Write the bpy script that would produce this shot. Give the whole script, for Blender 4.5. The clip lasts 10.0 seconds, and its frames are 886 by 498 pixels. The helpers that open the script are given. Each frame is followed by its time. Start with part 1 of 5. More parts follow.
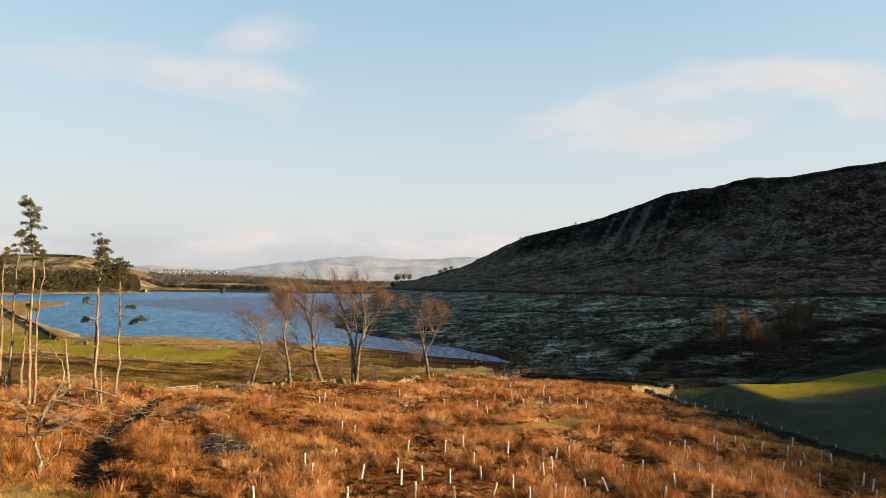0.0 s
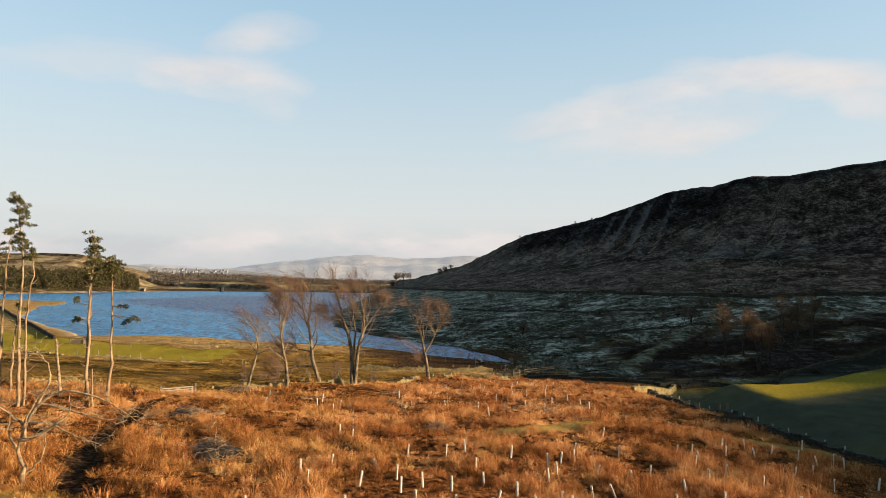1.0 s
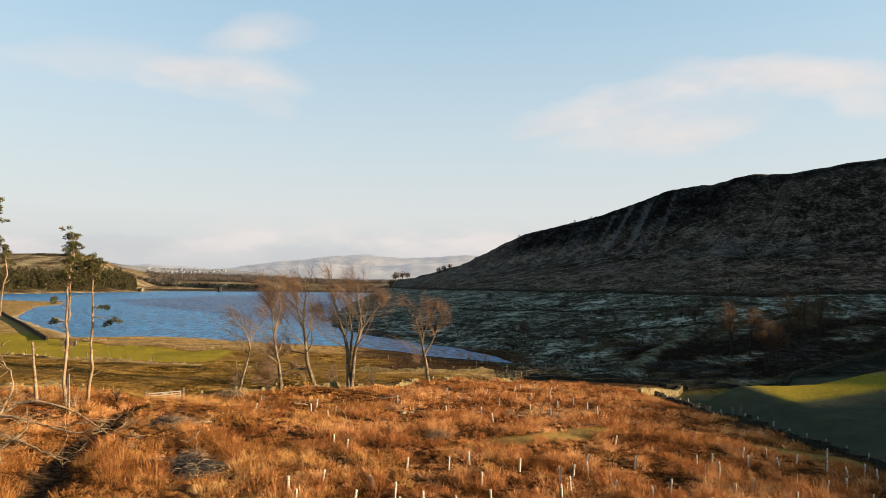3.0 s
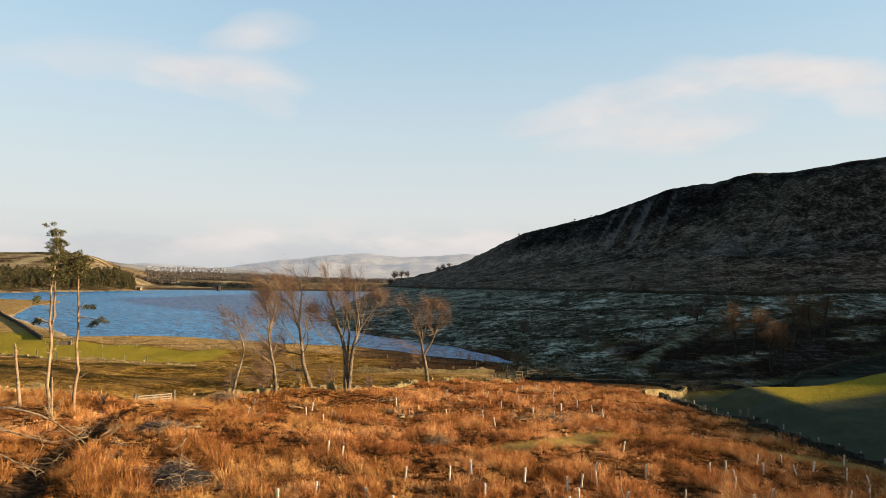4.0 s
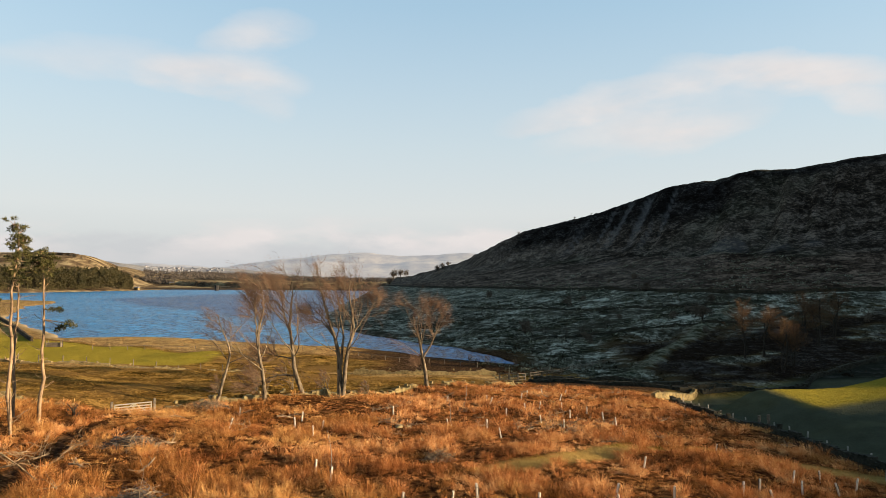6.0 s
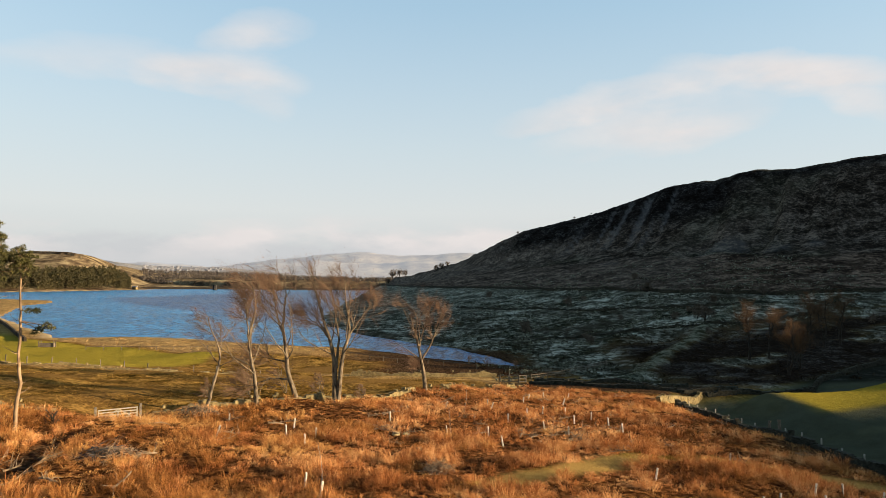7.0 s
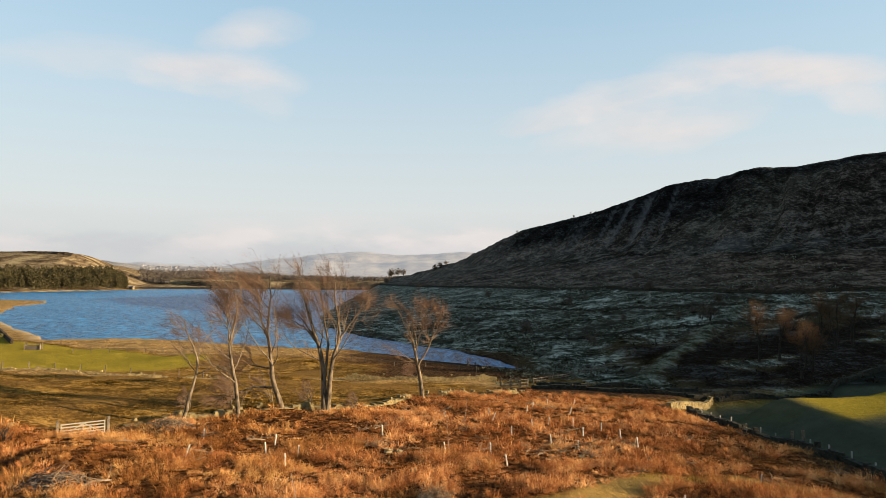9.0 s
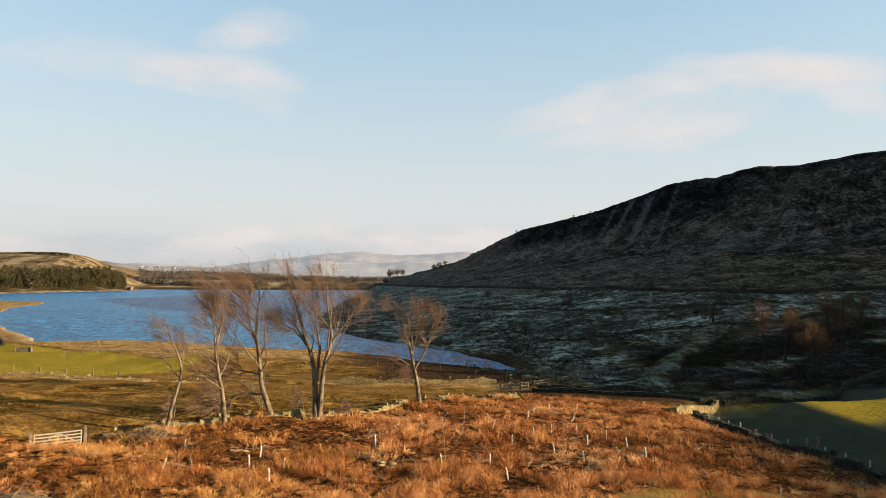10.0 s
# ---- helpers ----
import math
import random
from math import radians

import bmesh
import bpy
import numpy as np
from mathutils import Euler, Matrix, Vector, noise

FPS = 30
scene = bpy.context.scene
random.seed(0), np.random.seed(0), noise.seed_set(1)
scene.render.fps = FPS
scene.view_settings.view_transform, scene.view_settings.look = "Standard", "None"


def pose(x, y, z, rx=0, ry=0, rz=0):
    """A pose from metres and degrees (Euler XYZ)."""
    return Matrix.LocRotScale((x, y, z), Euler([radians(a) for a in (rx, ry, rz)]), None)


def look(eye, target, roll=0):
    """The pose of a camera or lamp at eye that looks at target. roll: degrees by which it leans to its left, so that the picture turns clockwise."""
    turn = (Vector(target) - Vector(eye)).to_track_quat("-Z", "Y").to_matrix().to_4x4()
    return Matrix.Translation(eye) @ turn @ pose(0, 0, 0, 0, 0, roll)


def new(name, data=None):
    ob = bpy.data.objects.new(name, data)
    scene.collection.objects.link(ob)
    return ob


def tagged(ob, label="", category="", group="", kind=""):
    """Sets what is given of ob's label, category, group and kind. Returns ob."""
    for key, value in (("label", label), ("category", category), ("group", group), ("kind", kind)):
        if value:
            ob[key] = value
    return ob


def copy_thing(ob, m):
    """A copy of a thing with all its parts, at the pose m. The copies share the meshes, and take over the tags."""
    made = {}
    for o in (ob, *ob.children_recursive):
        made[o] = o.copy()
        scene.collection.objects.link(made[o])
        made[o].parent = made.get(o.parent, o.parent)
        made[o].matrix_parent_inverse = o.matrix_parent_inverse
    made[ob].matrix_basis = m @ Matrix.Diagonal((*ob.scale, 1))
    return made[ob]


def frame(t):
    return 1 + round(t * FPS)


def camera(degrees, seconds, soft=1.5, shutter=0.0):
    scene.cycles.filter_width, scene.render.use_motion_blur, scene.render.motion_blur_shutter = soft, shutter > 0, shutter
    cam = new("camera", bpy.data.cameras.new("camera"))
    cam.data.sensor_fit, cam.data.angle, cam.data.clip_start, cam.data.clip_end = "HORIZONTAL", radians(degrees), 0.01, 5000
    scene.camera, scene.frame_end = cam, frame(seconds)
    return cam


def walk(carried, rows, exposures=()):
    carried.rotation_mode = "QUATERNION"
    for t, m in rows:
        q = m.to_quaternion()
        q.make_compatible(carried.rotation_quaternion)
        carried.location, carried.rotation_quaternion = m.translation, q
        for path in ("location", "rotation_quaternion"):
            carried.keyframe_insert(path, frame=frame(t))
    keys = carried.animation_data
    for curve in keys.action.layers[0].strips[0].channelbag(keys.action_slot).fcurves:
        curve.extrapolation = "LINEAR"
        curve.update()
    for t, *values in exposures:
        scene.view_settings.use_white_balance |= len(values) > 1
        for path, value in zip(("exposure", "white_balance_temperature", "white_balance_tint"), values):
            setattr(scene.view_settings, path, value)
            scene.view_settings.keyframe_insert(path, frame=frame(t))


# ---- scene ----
cam = camera(69.6, 10.0, soft=0.8)
PATH = [
    (0, (0.136, -0.184, 17.859), (0.117, 1.813, 17.962), 0.6),
    (0.5, (0.063, 0.431, 17.861), (0.045, 2.429, 17.962), 0.6),
    (1, (0.024, 1.146, 17.849), (0.007, 3.144, 17.949), 0.6),
    (1.5, (-0.023, 1.88, 17.836), (-0.04, 3.877, 17.937), 0.5),
    (2, (-0.107, 2.595, 17.807), (-0.123, 4.593, 17.908), 0.6),
    (2.5, (-0.16, 3.396, 17.779), (-0.174, 5.393, 17.879), 0.5),
    (4, (-0.256, 6.288, 17.759), (-0.267, 8.286, 17.854), 0.5),
    (4.5, (-0.337, 7.373, 17.742), (-0.346, 9.371, 17.836), 0.5),
    (5, (-0.367, 8.467, 17.7), (-0.376, 10.464, 17.794), 0.4),
    (5.5, (-0.374, 9.542, 17.689), (-0.382, 11.54, 17.783), 0.4),
    (5.7, (-0.376, 9.921, 17.702), (-0.384, 11.918, 17.794), 0.3),
    (7, (-0.407, 12.894, 17.739), (-0.412, 14.891, 17.83), 0.4),
    (7.5, (-0.42, 13.997, 17.756), (-0.424, 15.995, 17.846), 0.4),
    (8, (-0.422, 15.146, 17.763), (-0.425, 17.144, 17.853), 0.3),
    (8.5, (-0.372, 16.317, 17.775), (-0.375, 18.315, 17.864), 0.3),
    (9, (-0.306, 17.54, 17.8), (-0.307, 19.538, 17.889), 0.3),
    (9.5, (-0.191, 18.836, 17.822), (-0.192, 20.834, 17.911), 0.2),
    (10, (-0.101, 20.2, 17.852), (-0.1, 22.198, 17.941), 0.2),
]
walk(cam, [(t, look(eye, target, roll)) for t, eye, target, roll in PATH])

# ---- light ----
SUN_EL, SUN_AZ = radians(11.0), radians(-8.0)      # azimuth counted from +x towards +y
to_sun = Vector((math.cos(SUN_EL) * math.cos(SUN_AZ), math.cos(SUN_EL) * math.sin(SUN_AZ), math.sin(SUN_EL)))
sun_data = bpy.data.lights.new("sun", "SUN")
sun_data.energy, sun_data.angle, sun_data.color = 5.0, radians(0.55), (1.0, 0.78, 0.52)
sun_ob = new("sun", sun_data)
sun_ob.matrix_world = look(Vector((0, 0, 300)) + to_sun * 100, (0, 0, 300))
scene.view_settings.exposure = 1.8


def link(nt, a, b):
    nt.links.new(a, b)


def make_world():
    w = bpy.data.worlds.new("sky")
    w.use_nodes = True
    scene.world = w
    nt = w.node_tree
    nt.nodes.clear()
    N = nt.nodes.new
    out, bg, sky = N("ShaderNodeOutputWorld"), N("ShaderNodeBackground"), N("ShaderNodeTexSky")
    sky.sky_type, sky.sun_disc = "NISHITA", False
    sky.sun_elevation, sky.sun_rotation = SUN_EL, radians(90) - SUN_AZ
    sky.altitude, sky.air_density, sky.dust_density, sky.ozone_density = 200, 1.0, 0.3, 2.0
    co = N("ShaderNodeTexCoord").outputs["Generated"]
    sep = N("ShaderNodeSeparateXYZ")
    link(nt, co, sep.inputs[0])

    def m(op, a, b=0.0, c=0.0):
        n = N("ShaderNodeMath")
        n.operation = op
        for s, v in zip(n.inputs, (a, b, c)):
            if isinstance(v, (int, float)):
                s.default_value = v
            else:
                link(nt, v, s)
        return n.outputs[0]

    def mixc(f, a, b):
        n = N("ShaderNodeMix")
        n.data_type = "RGBA"
        for s, v in ((n.inputs["Factor"], f), (n.inputs[6], a), (n.inputs[7], b)):
            if isinstance(v, tuple):
                s.default_value = (*v, 1)
            else:
                link(nt, v, s)
        return n.outputs[2]

    def noise_at(scale, stretch, detail=7):
        mp, n = N("ShaderNodeMapping"), N("ShaderNodeTexNoise")
        mp.inputs["Scale"].default_value = stretch
        link(nt, co, mp.inputs[0])
        link(nt, mp.outputs[0], n.inputs["Vector"])
        n.inputs["Scale"].default_value, n.inputs["Detail"].default_value, n.inputs["Roughness"].default_value = scale, detail, 0.55
        return n.outputs["Fac"]

    # pale haze that thickens towards the horizon
    hr = N("ShaderNodeValToRGB")
    e = hr.color_ramp.elements
    for p, v in ((0.10, 0.96), (0.2, 0.90), (0.4, 0.72), (0.7, 0.25)):
        k = e.new(p)
        k.color = (v, v, v, 1)
    e[0].color, e[-1].color = (0.98, 0.98, 0.98, 1), (0.08, 0.08, 0.08, 1)
    link(nt, sep.outputs[2], hr.inputs[0])
    haze = N("ShaderNodeValToRGB")
    e = haze.color_ramp.elements
    for p, c in ((0.03, (1.80, 1.84, 1.88)), (0.10, (2.06, 2.12, 2.12)), (0.2, (1.82, 2.05, 2.16))):
        k = e.new(p)
        k.color = (c[0] / 2.5, c[1] / 2.5, c[2] / 2.5, 1)
    e[0].position, e[-1].position = 0.0, 0.40
    e[0].color, e[-1].color = (0.80, 0.80, 0.785, 1), (0.515, 0.715, 0.87, 1)
    link(nt, sep.outputs[2], haze.inputs[0])
    scaled = N("ShaderNodeVectorMath")
    scaled.operation = "SCALE"
    link(nt, haze.outputs[0], scaled.inputs[0])
    scaled.inputs["Scale"].default_value = 2.5
    tint = N("ShaderNodeMix")
    tint.data_type, tint.blend_type = "RGBA", "MULTIPLY"
    tint.inputs["Factor"].default_value = 1.0
    tint.inputs[7].default_value = (0.985, 1.02, 0.905, 1)
    link(nt, sky.outputs[0], tint.inputs[6])
    col = mixc(hr.outputs[0], tint.outputs[2], scaled.outputs[0])
    ahead = m("MAXIMUM", sep.outputs[1], 0.05)
    u, v = m("DIVIDE", sep.outputs[0], ahead), m("DIVIDE", sep.outputs[2], ahead)
    n1, n2 = noise_at(5.0, (1, 1, 3.0)), noise_at(13.0, (1, 1, 2.5))
    # a low grey bank over the horizon
    edge = m("ADD", 0.070, m("MULTIPLY", m("SUBTRACT", n2, 0.5), 0.07))
    bank = m("MINIMUM", m("MAXIMUM", m("DIVIDE", m("SUBTRACT", edge, v), 0.02), 0.0), 1.0)
    col = mixc(m("MULTIPLY", bank, 0.55), col, (1.72, 1.74, 1.80))
    # thin sunlit clouds
    nn = m("ADD", m("MULTIPLY", n1, 0.75), m("MULTIPLY", n2, 0.25))
    wob = m("MULTIPLY", m("SUBTRACT", n1, 0.5), 0.09)
    total = None
    for cu, cv, au, av, tilt, power in ((-0.304, 0.387, 0.075, 0.030, 0.05, 0.45), (-0.375, 0.326, 0.125, 0.033, -0.12, 0.62), (-0.295, 0.290, 0.045, 0.032, -0.3, 0.28), (-0.561, 0.351, 0.19, 0.030, -0.02, 0.24),
                                        (0.367, 0.296, 0.22, 0.030, 0.18, 0.65), (0.535, 0.325, 0.165, 0.036, 0.02, 0.78), (0.640, 0.297, 0.08, 0.030, -0.3, 0.55), (0.345, 0.252, 0.16, 0.038, 0.2, 0.50)):
        du = m("SUBTRACT", u, cu)
        dv = m("ADD", m("SUBTRACT", m("SUBTRACT", v, cv), m("MULTIPLY", du, tilt)), wob)
        q = m("ADD", m("POWER", m("ABSOLUTE", m("DIVIDE", du, au)), 2.0), m("POWER", m("ABSOLUTE", m("DIVIDE", dv, av)), 2.0))
        blob = m("MULTIPLY", m("MAXIMUM", m("SUBTRACT", 1.0, m("MULTIPLY", q, 0.55)), 0.0), power)
        total = blob if total is None else m("MAXIMUM", total, blob)
    total = m("MULTIPLY", total, m("MULTIPLY", m("MAXIMUM", m("SUBTRACT", nn, 0.22), 0.0), 4.2))
    band = m("MAXIMUM", m("SUBTRACT", 1.0, m("ABSOLUTE", m("DIVIDE", m("SUBTRACT", v, m("ADD", 0.058, m("MULTIPLY", wob, 0.35))), 0.04))), 0.0)
    band = m("MULTIPLY", band, m("MULTIPLY", m("MAXIMUM", m("SUBTRACT", n1, 0.42), 0.0), 6.5))
    front = m("GREATER_THAN", sep.outputs[1], 0.2)
    f = m("MULTIPLY", m("MINIMUM", m("MAXIMUM", total, m("MULTIPLY", band, 1.0)), 0.85), front)
    col = mixc(f, col, mixc(n2, (2.12, 2.0, 1.98), (2.65, 2.46, 2.36)))
    link(nt, col, bg.inputs[0])
    bg.inputs[1].default_value = 0.098
    link(nt, bg.outputs[0], out.inputs[0])


make_world()

# ---- the lie of the land ----
WATER = -1.5
SHORE = [(-297, 497), (-275, 462), (-267, 417), (-200, 300), (-119, 208), (-93, 212), (-61, 199), (-45, 192), (-24, 187),
         (-7, 171), (10, 155), (19, 149), (17, 157), (3, 186), (-12, 204), (-25, 222), (-47, 268), (-60, 330), (-79, 540),
         (-96, 960), (-250, 985), (-420, 965), (-425, 880), (-470, 760), (-520, 655), (-470, 570), (-360, 520)]
CREST = [(-165, 935, 9), (-98, 900, 15), (-69, 870, 18), (-40, 845, 22), (8, 768, 34), (24, 750, 38), (80, 660, 66), (110, 620, 72), (137, 580, 77), (159, 540, 85), (190, 480, 92),
         (221, 440, 92.5), (271, 390, 96), (330, 300, 90), (385, 200, 85)]
# crest goes on east unseen, shaped for its shadow; a saddle passes low sun
CREST += [(398, 150, 83), (398, 127, 81.5), (398, 110, 79.3), (398, 93, 77), (398, 85, 75.8), (398, 75, 75.2), (398, 70, 75), (398, 68, 76), (398, 66, 75.2), (398, 64, 72.5), (398, 62.4, 70.8), (398, 61.4, 70.3),
          (398, 58, 70.5), (398, 56.6, 70.4), (398, 55, 69.3), (398, 53, 68.7), (398, 51, 69.2), (398, 47, 69.6), (398, 45, 69.7), (398, 42, 70.2), (398, 39.6, 70.6), (398, 38.4, 71.8), (398, 36, 73),
          (398, 30, 75.4), (398, 24, 78.2), (398, 10, 79.6), (398, 2, 79.7),
          (398, -4, 80.6), (398, -12, 81.6), (398, -300, 90)]


def smooth(a, b, v):
    t = np.clip((v - a) / (b - a), 0, 1)
    return t * t * (3 - 2 * t)


def soft(v, k):
    return 0.5 * (v + np.sqrt(v * v + k * k))


def smax(a, b, k):
    return 0.5 * (a + b + np.sqrt((a - b) ** 2 + k * k))


def wave(x, y, scale, seed=0.0):
    """A cheap smooth noise of sines, about -1 to 1."""
    x, y = np.asarray(x, float) / scale, np.asarray(y, float) / scale
    s = (np.sin(x * 1.0 + 1.7 * np.sin(y * 0.9 + seed) + seed) + np.sin(y * 1.13 + 1.5 * np.sin(x * 0.8 + 2.1 * seed) + 1.3)
         + 0.5 * np.sin(x * 2.3 - y * 1.9 + seed * 3.1) + 0.5 * np.sin(x * 1.7 + y * 2.6 + seed * 1.9))
    return s / 2.4


def vnoise(x, y, scale, seed=0):
    """Smooth value noise, 0 to 1."""
    x, y = np.asarray(x, float) / scale + 311.7 * seed, np.asarray(y, float) / scale - 173.1 * seed
    xi, yi = np.floor(x), np.floor(y)
    fx, fy = x - xi, y - yi
    fx, fy = fx * fx * (3 - 2 * fx), fy * fy * (3 - 2 * fy)

    def h(a, b):
        v = np.sin(a * 127.1 + b * 311.7 + seed * 17.3) * 43758.5453
        return v - np.floor(v)

    return (h(xi, yi) * (1 - fx) + h(xi + 1, yi) * fx) * (1 - fy) + (h(xi, yi + 1) * (1 - fx) + h(xi + 1, yi + 1) * fx) * fy


def fbm(x, y, scale, octaves=4, seed=0):
    t, a, n = 0.0, 1.0, 0.0
    for k in range(octaves):
        t = t + a * vnoise(x, y, scale / 2 ** k, seed + k)
        n += a
        a *= 0.55
    return t / n


def to_line(x, y, line):
    """Distance to a polyline, the part of the way along it, and the side (left of its course: +)."""
    best = np.full(x.shape, 1e9)
    along, side = np.zeros(x.shape), np.ones(x.shape)
    for i in range(len(line) - 1):
        ax, ay, bx, by = line[i][0], line[i][1], line[i + 1][0], line[i + 1][1]
        dx, dy = bx - ax, by - ay
        t = np.clip(((x - ax) * dx + (y - ay) * dy) / (dx * dx + dy * dy), 0, 1)
        d = np.hypot(x - ax - t * dx, y - ay - t * dy)
        m = d < best
        best = np.where(m, d, best)
        along = np.where(m, i + t, along)
        side = np.where(m, np.sign(dx * (y - ay) - dy * (x - ax)), side)
    return best, along, side


def inside(x, y, poly):
    c = np.zeros(x.shape, bool)
    for i in range(len(poly)):
        (ax, ay), (bx, by) = poly[i], poly[(i + 1) % len(poly)]
        if ay != by:
            c ^= ((ay > y) != (by > y)) & (x < (bx - ax) * (y - ay) / (by - ay) + ax)
    return c


def shore_dist(x, y):
    x, y = x + 1.6 * wave(x, y, 9, 2.0), y + 1.6 * wave(x, y, 11, 4.0)
    d, _, _ = to_line(x, y, SHORE + SHORE[:1])
    return np.where(inside(x, y, SHORE), -d, d)


WALL_TREES = [(-75, 47), (-58, 55), (-42, 61.5), (-31.5, 64.5), (-25.5, 68.3), (-18, 73.5), (-11, 77), (-7, 83), (-3.5, 89.5), (4, 99), (11, 108)]
WALL_RIGHT = [(30.0, 97), (30.1, 92), (30.5, 88), (31.7, 81), (32.5, 75), (33.3, 69), (34.8, 60), (36.3, 52), (38.5, 44), (43, 30)]


LANE = [(28, 121), (36, 130), (46, 147), (56, 164), (70, 184), (88, 204)]
DITCH = [(-24.5, 54.5), (-23.3, 50), (-22.4, 45), (-21, 40), (-19.2, 35), (-17.6, 31.6), (-15.6, 29.2)]
PATHWAY = [(2, 47.5), (5.3, 49.5), (7.4, 51.3), (10, 54), (12.4, 55.5), (15.5, 57.6), (18.3, 57.6), (22.3, 55.5), (25, 53.2), (29, 51.5)]


def north_edge(x):
    return np.interp(x, [p[0] for p in WALL_TREES] + [20, 33.5], [p[1] for p in WALL_TREES] + [110, 107])


def right_edge(y):
    return np.interp(y, [30, 44, 52, 60, 69, 75, 81, 88, 97, 107], [43, 38.5, 36.3, 34.8, 33.3, 32.5, 31.7, 30.5, 30.0, 33.5])


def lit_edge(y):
    """Where the tussocks give way to dark heath, with the hill's shade in its colour, towards the wall."""
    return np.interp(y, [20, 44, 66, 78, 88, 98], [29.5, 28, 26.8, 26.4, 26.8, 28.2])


TOE = [(-150, 980, 4), (-108, 800, 5), (-62, 640, 10), (-14, 450, 11), (24, 380, 12), (58, 300, 11.8), (92, 226, 11.3), (150, 205, 12), (215, 150, 13),
       (255, 60, 14), (265, -60, 14), (270, -300, 14)]


def hill_shape(x, y):
    """The big hill between its toe and its crest: height, crag mask, share of the way down from the crest, side, place along it."""
    dc, along, side = to_line(x, y, CREST)
    dt, foot, st = to_line(x, y, TOE)
    top = np.interp(along, np.arange(len(CREST)), [p[2] for p in CREST])
    seen = 1 - smooth(12.6, 13.4, along)
    a, b = 0.5 * x - 0.87 * y, 0.87 * x + 0.5 * y
    top = top + (1.7 * np.sin((along - 3) * 5.1) * smooth(8, 10, along) * smooth(11.8, 11.0, along) + 1.6 * (fbm(a, a * 0, 22, 3, 4) - 0.5)) * seen
    gully = 2.4 * (fbm(a + 0.45 * b, b * 0.05, 13, 3, 2) - 0.5)
    low = np.interp(foot, np.arange(len(TOE)), [p[2] for p in TOE])
    q = np.where(side > 0, 1.0, np.where(st > 0, dt / (dt + dc + 1e-6), 0.0))
    q = np.clip(q + 0.05 * gully * smooth(0.45, 0.7, q) * smooth(1.0, 0.93, q), 0, 1)
    f = np.interp(q, [0, 0.2, 0.4, 0.58, 0.68, 0.80, 0.90, 0.965, 1], [0, 0.075, 0.16, 0.27, 0.38, 0.62, 0.85, 0.965, 1])
    back = np.interp(dc, [0, 40, 300, 1200], [1, 0.985, 0.90, 0.4])
    h = low + (top - low) * f
    h = np.where(side > 0, top * back, np.where(st > 0, h, low - 0.16 * dt))
    s = 1 - q
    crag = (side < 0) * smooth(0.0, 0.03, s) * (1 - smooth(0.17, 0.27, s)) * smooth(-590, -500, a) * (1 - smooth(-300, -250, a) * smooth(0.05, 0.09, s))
    return h, crag, s, side, along, seen, a, b, st


